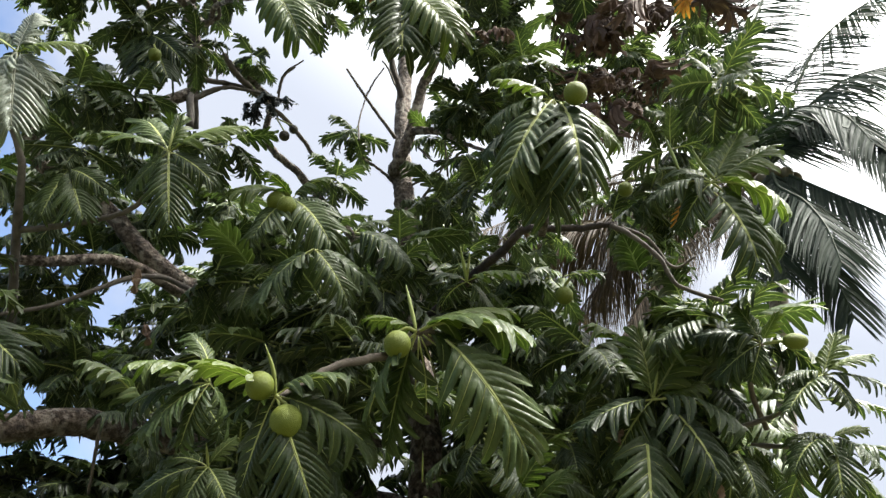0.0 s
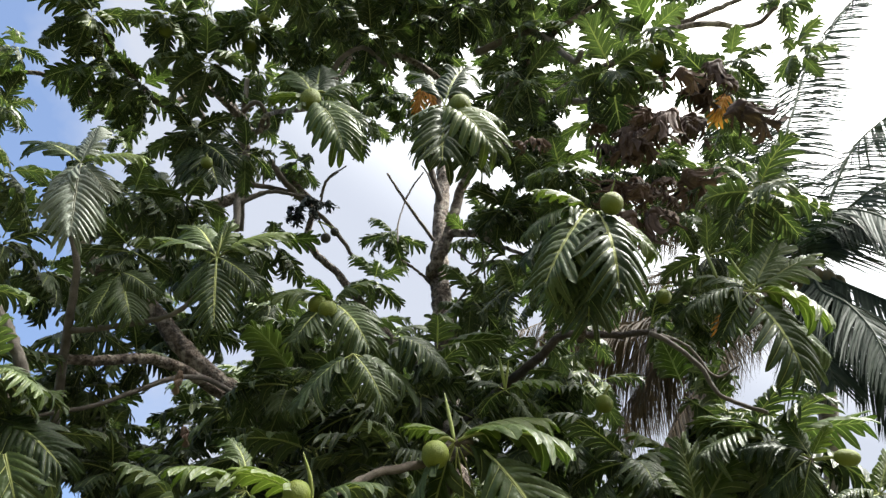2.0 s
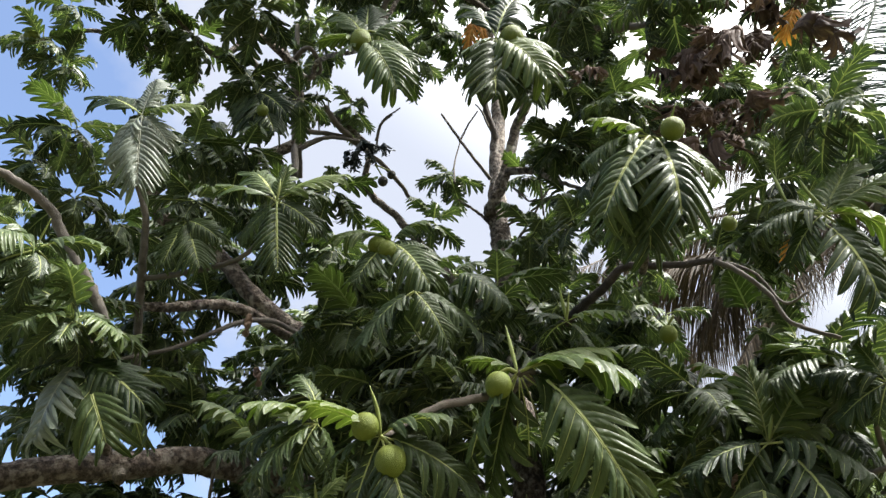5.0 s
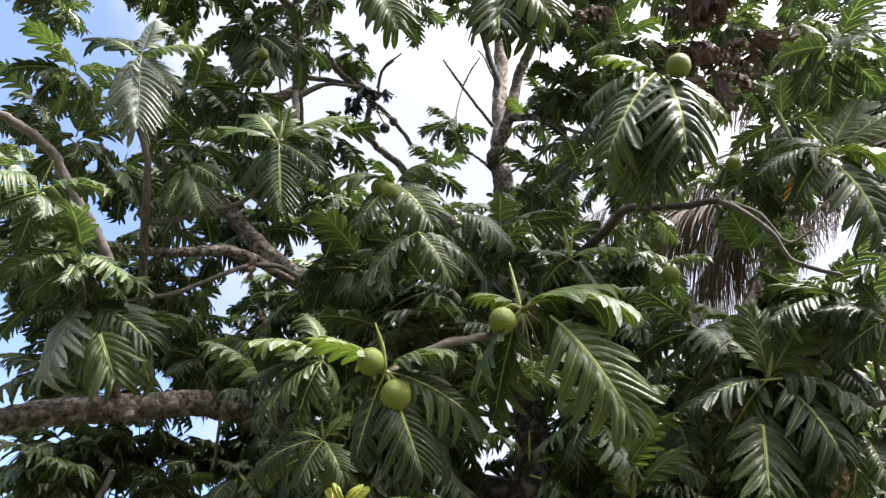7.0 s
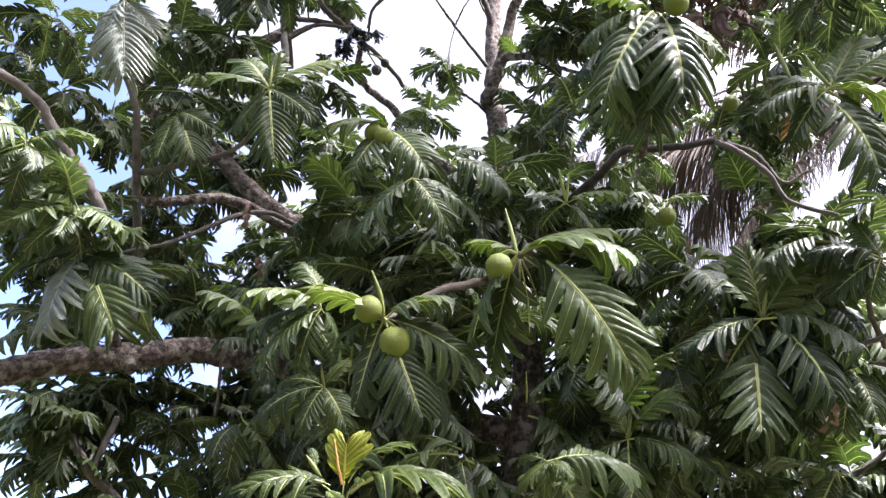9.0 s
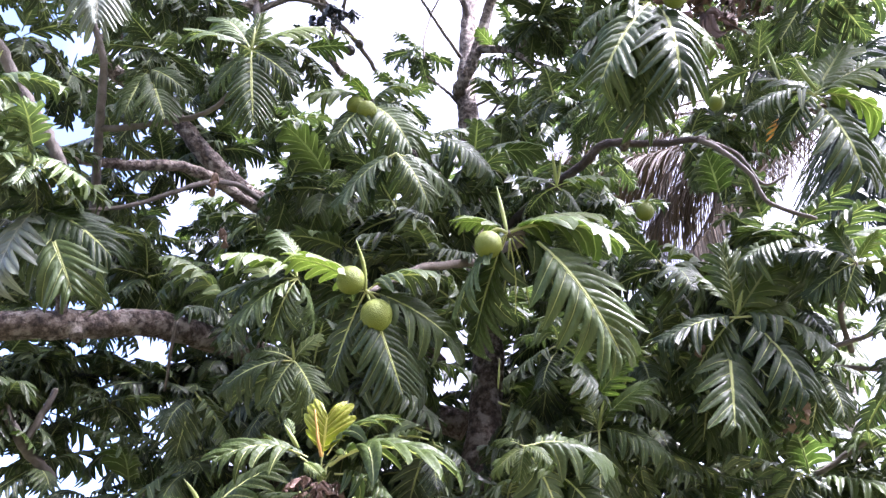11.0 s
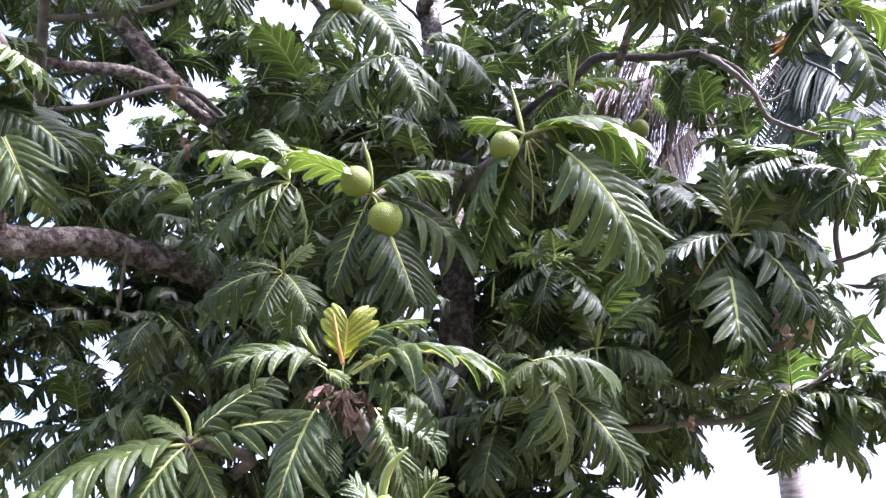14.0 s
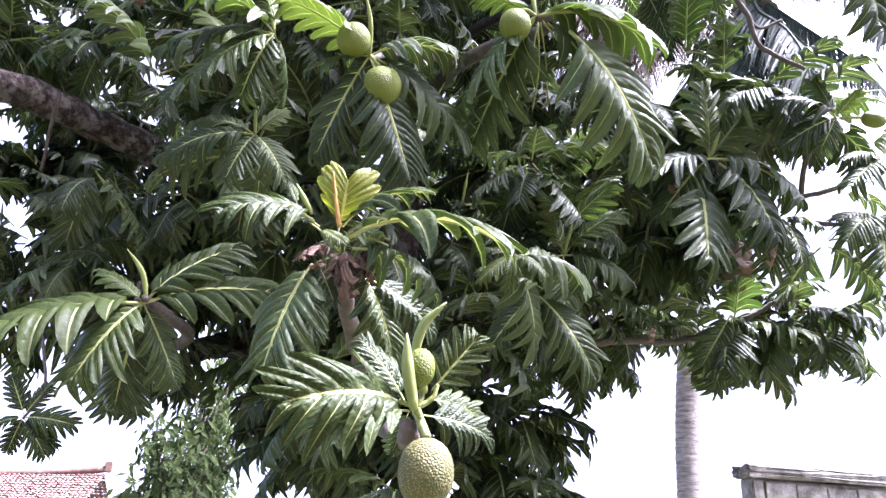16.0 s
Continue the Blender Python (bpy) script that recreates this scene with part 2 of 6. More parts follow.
M_GROUND = rough_material("soil_and_grass", [(0.3, (0.075, 0.06, 0.04)), (0.5, (0.10, 0.095, 0.05)), (0.7, (0.06, 0.085, 0.03))], 1.3, 0.95, 9.0, 0.6)


# ---- building blocks ----
def mesh_object(name, verts, faces, material, parent=None, uvs=None, smooth=True):
    me = bpy.data.meshes.new(name)
    me.from_pydata([tuple(v) for v in verts], [], [tuple(int(k) for k in f) for f in faces])
    if uvs is not None:
        lay = me.uv_layers.new(name="UVMap")
        loops = np.empty(len(me.loops), dtype=np.int32)
        me.loops.foreach_get("vertex_index", loops)
        lay.data.foreach_set("uv", np.asarray(uvs, dtype=np.float32)[loops].ravel())
    if smooth:
        me.polygons.foreach_set("use_smooth", np.ones(len(me.polygons), dtype=bool))
    me.materials.append(material)
    ob = new(name, me)
    if parent is not None:
        ob.parent = parent
    return ob


def smooth_line(points, per=5):
    """Catmull-Rom through the points."""
    p = [Vector(q) for q in points]
    p = [2 * p[0] - p[1], *p, 2 * p[-1] - p[-2]]
    out = []
    for k in range(1, len(p) - 2):
        a, b, c, d = p[k - 1], p[k], p[k + 1], p[k + 2]
        for s in range(per):
            t = s / per
            out.append(0.5 * ((2 * b) + (c - a) * t + (2 * a - 5 * b + 4 * c - d) * t * t + (3 * b - a - 3 * c + d) * t ** 3))
    out.append(p[-2])
    return out


def tube_data(line, r0, r1, sides=8, knobby=0.0, rng=None):
    """Vertices and faces of a tapered round limb along a line, closed at both ends."""
    verts, faces = [], []
    n = len(line)
    side = None
    for k, q in enumerate(line):
        way = (line[min(k + 1, n - 1)] - line[max(k - 1, 0)]).normalized()
        if side is None:
            side = way.orthogonal().normalized()
        side = (side - way * side.dot(way)).normalized()
        other = way.cross(side)
        r = r0 + (r1 - r0) * k / (n - 1)
        for s in range(sides):
            a = 2 * math.pi * s / sides
            rr = r * (1 + (knobby * (rng.random() - 0.5) if rng else 0))
            verts.append(q + side * (math.cos(a) * rr) + other * (math.sin(a) * rr))
    for k in range(n - 1):
        for s in range(sides):
            faces.append((k * sides + s, k * sides + (s + 1) % sides, (k + 1) * sides + (s + 1) % sides, (k + 1) * sides + s))
    faces.append(tuple(range(sides))[::-1])
    faces.append(tuple((n - 1) * sides + s for s in range(sides)))
    return verts, faces


def limb(name, parent, points, r0, r1, material, sides=9, knobby=0.16, label="", per=8):
    rng = random.Random(len(points) * 131 + int(abs(points[0][0]) * 977))
    line = smooth_line(points, per)
    for k in range(1, len(line) - 1):
        line[k] = line[k] + Vector((rng.gauss(0, 1), rng.gauss(0, 1), rng.gauss(0, 1))) * (0.05 * r0 if r0 > 0.07 else 0.09 * r0)
    v, f = tube_data(line, r0, r1, sides, knobby, rng)
    ob = mesh_object(name, v, f, material, parent)
    return tagged(ob, label) if label else ob


def leaf_data(lobes=7, droop=0.8, fold=0.5, cut=0.43, width=0.40, cols=(-1, -0.86, -0.6, -0.3, 0, 0.3, 0.6, 0.86), rows=4, seed=0, twist=0.0, point=(2.3, 0.65, 0.10, 0.22), crease=0.0, shape=(0.17, 0.75), crumple=0.0):
    """A lobed leaf of length 1 from its stalk's foot at the origin along +y, face up +z, hanging down by droop radians over its length."""
    rng = random.Random(seed)
    stalk = 0.10
    blade = 0.80
    grid = [(i, c) for i in range(lobes) for c in cols] + [(lobes - 1, 1.0)]
    wob = [rng.uniform(-1, 1) for _ in range(4 * lobes + 4)]
    flat, uvs, faces = [], [], []
    index = {}
    for side in (-1, 1):
        for j, (i, c) in enumerate(grid):
            u0 = (i + 0.5 + 0.5 * c) / lobes
            ang = radians(60 - 36 * u0)
            length = width * max(0.05, math.sin(math.pi * (shape[0] + shape[1] * u0))) ** 0.75 * (1 + 0.10 * wob[i + (side > 0) * lobes] * (1 - abs(c)))
            notch = cut + 0.30 * u0 ** 2
            reach = notch + (1 - notch) * max(0.0, 1 - abs(c) ** point[0]) ** point[1]
            for r in range(rows + 1):
                if r == 0 and side == 1:
                    index[side, j, r] = index[-1, j, 0]
                    continue
                q = reach * r / rows
                k = max(0.0, (q - cut * 0.75) / (1 - cut * 0.75))
                sq = 1 - point[2] * k - point[3] * k ** 2
                u = (i + 0.5 + 0.5 * c * sq) / lobes
                x = math.sin(ang) * length * q
                y = stalk + u * blade + math.cos(ang) * length * q
                z = 0.036 * (1 - c * c) ** 0.7 * min(1.0, 3 * q) - (0.022 if c == 0 else 0.0) * min(1.0, 6 * q) - fold * x * x * 1.6 - (0.05 + 0.12 * min(fold, 0.6)) * k * k * (1 + 1.1 * wob[(i * 3 + (side > 0)) % len(wob)]) + 0.05 * c * k * wob[(2 * i + 1 + (side > 0) * lobes) % len(wob)]
                z += 0.02 * abs(x) / width + crease * abs(c) * min(1.0, 4 * q) * (1 - 0.6 * q)
                index[side, j, r] = len(flat)
                flat.append((side * x, y, z))
                uvs.append((abs(c), q))
        for j in range(len(grid) - 1):
            for r in range(rows):
                quad = (index[side, j, r], index[side, j + 1, r], index[side, j + 1, r + 1], index[side, j, r + 1])
                faces.append(quad if side < 0 else quad[::-1])
    # stalk and midrib: a tapered three-sided rail under the blade
    first = len(flat)
    steps = 7
    for s in range(steps + 1):
        y = s / steps * (stalk + blade)
        w = 0.011 * (1 - 0.8 * s / steps)
        flat += [(-w, y, 0.004), (w, y, 0.004), (0, y, -1.6 * w)]
        uvs += [(0.0, 0.0)] * 3
    for s in range(steps):
        a = first + 3 * s
        for k in range(3):
            faces.append((a + k, a + (k + 1) % 3, a + 3 + (k + 1) % 3, a + 3 + k))
    if crumple:
        flat = [Vector(q) + noise.noise_vector(Vector(q) * 5.5 + Vector((seed, 0, 0))) * crumple for q in flat]
    flat = np.array(flat)
    y, z = flat[:, 1].copy(), flat[:, 2].copy()
    roll = twist * y
    x = flat[:, 0] * np.cos(roll) - z * np.sin(roll)
    z = flat[:, 0] * np.sin(roll) + z * np.cos(roll)
    phi = droop * y
    flat[:, 0] = x
    flat[:, 1] = np.sin(phi) / droop + z * np.sin(phi)
    flat[:, 2] = -(1 - np.cos(phi)) / droop + z * np.cos(phi)
    tip = Vector((0, math.sin(droop) / droop, -(1 - math.cos(droop)) / droop))
    return flat, faces, np.array(uvs), tip


DROOPS = (0.25, 0.7, 1.15, 1.6)
FINE = [leaf_data(lobes=7 - k % 2, droop=d, fold=0.35 + 0.12 * k, width=0.37 + 0.04 * (k % 2), seed=k, twist=0.25 * (-1) ** k, cut=(0.36, 0.28, 0.34, 0.26)[k], crease=0.03, point=((2.6, 0.62, 0.06, 0.18), (2.4, 0.64, 0.09, 0.23))[k % 2]) for k, d in enumerate(DROOPS)]
COARSE = [leaf_data(lobes=7 + k % 2, droop=d, fold=0.7, cut=0.34, width=0.40, cols=(-1, -0.6, 0, 0.6), rows=2, seed=20 + k, twist=0.3 * (-1) ** k, point=(2.4, 0.64, 0.10, 0.24)) for k, d in enumerate(DROOPS)]
BROAD = [leaf_data(lobes=6, droop=d, fold=0.45, cut=0.36, width=0.40, cols=(-1, -0.8, -0.45, 0, 0.45, 0.8), rows=4, seed=60 + k, twist=0.3 * (-1) ** k, point=(2.8, 0.6, 0.05, 0.15), crease=0.025) for k, d in enumerate(DROOPS)]
CURLED = [leaf_data(lobes=7, droop=1.7, fold=1.6, cut=0.16, width=0.42, rows=5, seed=31, twist=1.3, crumple=0.13, point=(2.0, 0.7, 0.2, 0.3)), leaf_data(lobes=6, droop=2.5, fold=2.2, cut=0.18, width=0.40, rows=5, seed=32, twist=-1.6, crumple=0.16, point=(2.0, 0.7, 0.2, 0.3))]
HUSK = [leaf_data(lobes=3, droop=1.2, fold=3.0, cut=0.85, width=0.17, rows=3, seed=35, twist=0.8, crumple=0.08)]
FUSED = [leaf_data(lobes=4, droop=0.45, fold=0.15, cut=0.66, width=0.74, shape=(0.04, 0.84), rows=5, seed=41, twist=0.2, crease=0.03)]
LANCE = [leaf_data(lobes=5, droop=d, fold=0.30, cut=0.18, width=0.44, rows=6, seed=50 + k, twist=0.25 * (-1) ** k, point=(2.2, 0.66, 0.10, 0.26), crease=0.05) for k, d in enumerate(DROOPS)]
SHAPES = {"fine": FINE, "curled": CURLED, "fused": FUSED, "husk": HUSK, "lance": LANCE, "broad": BROAD}
leaf_meshes = {}


def leaf_mesh(kind, k, material):
    key = (kind, k, material.name)
    if key not in leaf_meshes:
        v, f, uv, _ = SHAPES[kind][k]
        ob = mesh_object("leaf", v, f, material, None, uv)
        leaf_meshes[key] = ob.data
        bpy.data.objects.remove(ob)
    return leaf_meshes[key]


def leaf_pose(foot, tip, local_tip, up, spread=1.0):
    """Turns and scales a leaf so that it reaches from foot to tip, its face towards up."""
    foot, tip, up = Vector(foot), Vector(tip), Vector(up)
    chord = tip - foot
    size = chord.length / local_tip.length
    def basis(way, face):
        a = way.normalized()
        s = a.cross(face)
        if s.length < 1e-3:
            s = a.cross(Vector((0.3, -1, 0.2)))
        s.normalize()
        return Matrix((s, a, s.cross(a))).transposed()
    turn = basis(chord, up) @ basis(local_tip, Vector((0, 0, 1))).inverted()
    return Matrix.Translation(foot) @ turn.to_4x4() @ Matrix.Diagonal((size * spread, size, size, 1))


# open gaps between the outer leaves, through which limbs and the fronds behind are seen
CLEAR = [(Vector(a), Vector(b), r) for a, b, r in (
    ((-0.25, 3.81, 2.96), (-0.10, 6.13, 3.89), 0.34), ((-0.23, 3.75, 3.12), (-0.08, 6.01, 4.16), 0.30),
    ((-2.05, 4.07, 3.24), (-2.56, 5.57, 4.09), 0.36), ((-1.82, 4.33, 3.32), (-2.27, 6.14, 4.29), 0.30), ((-2.16, 3.82, 3.34), (-2.89, 5.39, 4.14), 0.34), ((-2.57, 3.46, 3.13), (-3.42, 4.77, 3.79), 0.34),
    ((-1.87, 3.50, 4.07), (-2.58, 5.24, 5.57), 0.30), ((-2.07, 3.34, 4.15), (-2.96, 5.13, 5.81), 0.30), ((-1.68, 3.64, 3.99), (-2.23, 5.30, 5.31), 0.26),
    ((0.69, 3.62, 2.15), (2.49, 6.85, 3.03), 0.27), ((0.47, 3.77, 1.97), (2.03, 7.17, 2.65), 0.25),
    ((0.75, 3.43, 4.24), (2.02, 6.80, 7.10), 0.32), ((2.26, 4.20, 3.77), (6.13, 9.00, 6.75), 0.34), ((2.17, 4.20, 3.30), (5.91, 9.00, 5.68), 0.30), ((-2.70, 4.30, 6.93), (-5.66, 9.00, 12.76), 0.32), ((-3.38, 4.30, 7.11), (-7.07, 9.00, 13.13), 0.24), ((-2.68, 5.40, 8.66), (-4.47, 9.00, 13.37), 0.34), ((-2.21, 4.20, 2.81), (-4.01, 9.00, 4.76), 0.20), ((-2.12, 4.20, 2.62), (-3.81, 9.00, 4.31), 0.17),
    ((0.95, 3.9, 4.53), (1.69, 6.8, 6.73), 0.34), ((1.16, 3.9, 4.16), (2.06, 6.8, 6.09), 0.34), ((0.47, 3.9, 4.8), (0.86, 6.8, 7.21), 0.28))]


class Tree:
    """A tree that gathers its leaves: those near the path as parts of their own, the others joined."""

    def __init__(self, name, label, category, at):
        self.root = tagged(new(name), label, category)
        self.root.location = at
        self.at = Vector(at)
        self.count = 0
        self.masses, self.totals = {}, [0, 0]

    def own(self, ob):
        ob.parent = self.root
        ob.matrix_parent_inverse = Matrix.Translation(-self.at)
        return ob

    def leaf(self, foot, tip, droop=1, up=(0, -0.4, 1), material=None, kind="fine", own=True, spread=1.0):
        chosen = material or M_LEAF
        if own and (self.count < 298 or chosen in (M_HUSK, M_DEAD)):
            self.count += chosen not in (M_HUSK, M_DEAD)
            material = chosen
            local = SHAPES[kind][droop][3]
            ob = new("husk" if material is M_HUSK else "dead_leaf" if material is M_DEAD else "leaf", leaf_mesh(kind, droop, material))
            self.own(ob)
            ob.matrix_basis = leaf_pose(foot, tip, local, up, spread)
            if material is M_YOUNG:
                ob["label"] = "bright yellow-green young lobed leaf"
            elif material is M_YELLOW:
                ob["label"] = "yellow ageing lobed leaf"
            elif material is M_HUSK:
                ob["label"] = "tan papery husk of an old bud"
            elif material is M_DEAD:
                ob["label"] = "brown curled dried leaf"
            elif material is M_WITHERED:
                ob["label"] = "blackened withered leaf in a dark bunch"
            elif material is M_ORANGE:
                ob["label"] = "orange withered leaf"
            return ob
        heart = Vector(foot).lerp(Vector(tip), 0.5)
        for a, b, r in CLEAR:
            s = max(0.0, min(1.0, (heart - a).dot(b - a) / (b - a).length_squared))
            if (heart - a.lerp(b, s)).length < r:
                return None
        young = material is M_YOUNG
        v, f, uv, local = (BROAD if young else FINE if foot[1] < 4.9 else COARSE)[droop]
        verts, faces, uvs = self.masses.setdefault(M_YOUNG_MASS.name if young else M_FOLIAGE.name, ([], [], []))
        total = self.totals[young]
        m = np.array(leaf_pose(foot, tip, local, up, spread))
        w = v @ m[:3, :3].T + m[:3, 3]
        faces += [tuple(k + total for k in face) for face in f]
        verts.append(w)
        uvs.append(uv)
        self.totals[young] += len(w)

    def close(self, label):
        for name, (verts, faces, uvs) in self.masses.items():
            ob = mesh_object("foliage", np.concatenate(verts), faces, bpy.data.materials[name], None, np.concatenate(uvs))
            tagged(self.own(ob), label if name == M_FOLIAGE.name else "scattered bright yellow-green young leaves", kind="stuff")


def fruit_data(radius, tall, seed):
    rng = random.Random(seed)
    rings, segs = 12, 18
    v, f = [], []
    for a in range(rings + 1):
        th = math.pi * a / rings
        for b in range(segs):
            ph = 2 * math.pi * b / segs
            r = radius * (1 + rng.uniform(-0.004, 0.004))
            sx = math.sin(th) ** 0.9 if 0 < a < rings else 0.02
            v.append((r * sx * math.cos(ph), r * sx * math.sin(ph), radius * tall * math.cos(th)))
    for a in range(rings):
        for b in range(segs):
            f.append((a * segs + b, a * segs + (b + 1) % segs, (a + 1) * segs + (b + 1) % segs, (a + 1) * segs + b))
    return v, f


def fruit(tree, at, radius, foot, tall=1.1, material=None, lean=(0, 0, 1), label="", seed=1):
    """A round breadfruit with its stalk from the twig."""
    at, foot = Vector(at), Vector(foot)
    v, f = fruit_data(radius, tall, seed)
    ob = mesh_object("fruit", v, f, material or M_FRUIT, None)
    tree.own(ob)
    axis = Vector(lean).normalized()
    ob.matrix_basis = Matrix.Translation(at) @ axis.to_track_quat("Z", "Y").to_matrix().to_4x4()
    ob["label"] = label or "round green breadfruit with pitted skin"
    crown = Vector((0, 0, radius * tall * 0.97))
    far = ob.matrix_basis.inverted() @ foot
    mid = (crown + far) / 2 + Vector((0, 0, 0.25 * (far - crown).length if far.z < crown.z + 0.03 else 0.0))
    sv, sf = tube_data(smooth_line([crown, mid, far], 5), 0.0095, 0.0095, 7)
    mesh_object("stalk", sv, sf, M_STALK, ob)
    return ob


def bud(tree, foot, tip, width=0.016, bend=(0, 0, 0)):
    """A pointed pale sheath that stands in the middle of a leaf whorl."""
    a, b = Vector(foot), Vector(tip)
    mid = (a + b) / 2 + Vector(bend)
    line = smooth_line([a, mid, b], 5)
    n = len(line)
    v, f = tube_data(line, 1.0, 1.0, 7)
    for k in range(n):
        s = k / (n - 1)
        r = 0.62 * width * (0.55 + 1.6 * s * (1 - s)) * (1 - s ** 4) + 0.0015
        for j in range(7):
            v[k * 7 + j] = line[k] + (v[k * 7 + j] - line[k]) * r
    ob = mesh_object("bud", v, f, M_BUD, None, [(0.5, 0.5)] * len(v))
    return tree.own(ob)


def whorl(tree, at, axis=(0, -0.2, 1), n=8, size=0.55, seed=0, own=False, with_bud=False, young=0, hang=0.5, spread=1.0):
    """A whorl of leaves at a twig's end: young ones upright within, old ones hanging outside."""
    rng = random.Random(seed)
    at, axis = Vector(at), Vector(axis).normalized()
    s = axis.orthogonal().normalized()
    o = axis.cross(s)
    start = rng.uniform(0, 6.28)
    for k in range(n):
        az = start + 2.4 * k + rng.uniform(-0.3, 0.3)
        age = (k + 0.5) / n
        out = s * math.cos(az) + o * math.sin(az)
        flat = Vector((out.x, out.y, out.z * 0.3)).normalized()
        fall = -0.55 + (0.75 + 1.25 * hang) * age ** 0.8 + rng.uniform(-0.25, 0.25)
        way = (flat * (1.0 - 0.45 * age * hang) + Vector((0, 0, -fall))).normalized()
        long = size * (0.62 + 0.42 * math.sin(math.pi * min(1, 0.2 + age * 0.75))) * rng.uniform(0.82, 1.15)
        foot = at - axis * (0.22 * size * age) + out * 0.02
        droop = min(3, max(0, int(rng.uniform(0.2, 2.4))))
        mat = M_YOUNG if k < young else (M_FRESH if own and rng.random() < 0.2 else None)
        tree.leaf(foot, foot + way * long, droop, flat * max(0.15, fall) + Vector((0, 0, 0.75)) + axis * 0.2, mat, own=own, spread=spread * rng.uniform(0.8, 1.05))
    if with_bud:
        bud(tree, at, at + axis * 0.16 * (size / 0.5) + Vector((rng.uniform(-0.03, 0.03), 0, 0.02)), 0.010 * size / 0.5)


# ---- ground ----
gv, gf = [], []
N = 60
for i in range(N + 1):
    for j in range(N + 1):
        x = math.copysign(abs(i / N * 2 - 1) ** 2.2, i / N * 2 - 1) * 400
        y = math.copysign(abs(j / N * 2 - 1) ** 2.2, j / N * 2 - 1) * 400
        gv.append((x, y, 0.06 * noise.noise((x * 0.3, y * 0.3, 0))))
for i in range(N):
    for j in range(N):
        a = i * (N + 1) + j
        gf.append((a, a + N + 1, a + N + 2, a + 1))
tagged(mesh_object("ground", gv, gf, M_GROUND), "bare brown soil with patchy grass", "ground", kind="structure")

# ---- the breadfruit tree ----
tree = Tree("breadfruit_tree", "tall breadfruit tree with glossy lobed leaves and green fruits", "tree", (-0.55, 6.1, 0))


def bough(points, r0, r1, name="branch", material=None, sides=9, label=""):
    return tree.own(limb(name, None, points, r0, r1, material or M_BARK, sides, 0.09 if r0 > 0.1 else 0.16, label))


bough([(-0.55, 6.1, -0.1), (-0.45, 6.15, 1.6), (-0.10, 6.20, 3.84), (-0.19, 6.28, 5.51), (-0.26, 6.30, 6.79), (-0.30, 6.30, 7.30), (-0.33, 6.30, 7.80), (-0.32, 6.30, 8.64), (-0.30, 6.25, 9.58), (-0.33, 6.10, 10.62), (-0.39, 5.75, 9.35), (-0.38, 5.45, 9.85), (-0.24, 4.86, 10.52)], 0.16, 0.06, "trunk", sides=18, label="brown mottled trunk with pale patches")
bough([(-0.29, 6.35, 7.59), (-0.41, 6.18, 7.59), (-0.34, 6.08, 7.70), (-0.20, 6.00, 8.15), (-0.07, 5.85, 8.66), (0.11, 5.60, 8.93), (0.28, 5.30, 9.24), (0.09, 4.95, 8.62), (0.65, 3.77, 8.21)], 0.085, 0.045, "limb")
bough([(-0.17, 5.98, 8.05), (0.17, 5.70, 7.77), (0.41, 5.40, 7.63), (0.60, 5.10, 7.46), (1.30, 4.50, 6.70)], 0.05, 0.025)
bough([(0.14, 5.70, 7.74), (0.33, 5.50, 7.36), (0.59, 5.20, 6.89)], 0.032, 0.018)
bough([(-0.31, 6.25, 8.90), (-0.43, 6.10, 9.27), (-0.53, 5.95, 9.75), (-0.57, 5.80, 10.22)], 0.05, 0.035, "branch", M_DARK)
# left horizontal limb
bough([(-0.28, 6.52, 3.74), (-1.30, 6.55, 4.08), (-2.39, 6.19, 4.34), (-2.93, 5.57, 4.23), (-3.37, 5.10, 3.97), (-3.88, 4.73, 3.75), (-4.04, 4.46, 3.46)], 0.135, 0.10, "limb", label="thick grey-brown horizontal limb")
bough([(-3.37, 5.10, 3.97), (-3.34, 4.90, 4.12), (-3.26, 4.57, 4.31)], 0.05, 0.03)
bough([(-3.30, 5.13, 3.98), (-3.23, 5.10, 3.87)], 0.06, 0.045, "stub")
bough([(-2.62, 5.37, 4.16), (-2.65, 5.48, 3.92), (-2.67, 5.59, 3.65)], 0.018, 0.012, "hanging_twig", M_TWIG, 6)
# upper left limb
bough([(-0.56, 6.51, 4.30), (-1.61, 6.26, 5.41), (-2.23, 5.93, 5.67), (-2.66, 5.60, 5.90), (-3.15, 5.37, 6.38), (-3.74, 4.78, 6.77), (-2.55, 5.19, 7.90), (-2.56, 4.69, 8.54)], 0.13, 0.05, "limb")
bough([(-0.48, 6.42, 6.35), (-1.05, 6.44, 7.05), (-1.52, 6.36, 7.70), (-1.95, 6.14, 8.09), (-1.92, 5.85, 8.51), (-2.36, 5.50, 8.79)], 0.06, 0.03)
bough([(-0.30, 6.30, 7.30), (-0.52, 6.26, 7.62), (-0.80, 6.19, 7.84)], 0.025, 0.012)
bough([(-2.26, 5.66, 5.51), (-2.67, 5.01, 5.45), (-3.05, 4.54, 5.11), (-3.40, 4.18, 4.90)], 0.055, 0.035)
bough([(-2.93, 4.44, 4.21), (-2.78, 3.80, 4.80), (-2.72, 3.46, 5.17), (-2.85, 3.21, 5.44), (-2.76, 3.00, 5.38)], 0.034, 0.016, "branch", M_STEM)
bough([(-2.78, 3.80, 4.80), (-2.38, 3.74, 4.80), (-1.93, 3.56, 4.76), (-1.61, 3.28, 4.87)], 0.024, 0.013, "branch", M_STEM, 7)
bough([(-2.06, 5.34, 5.33), (-2.18, 4.54, 4.95), (-2.57, 4.19, 4.47), (-2.87, 3.94, 4.20)], 0.025, 0.013, "branch", M_STEM, 7)
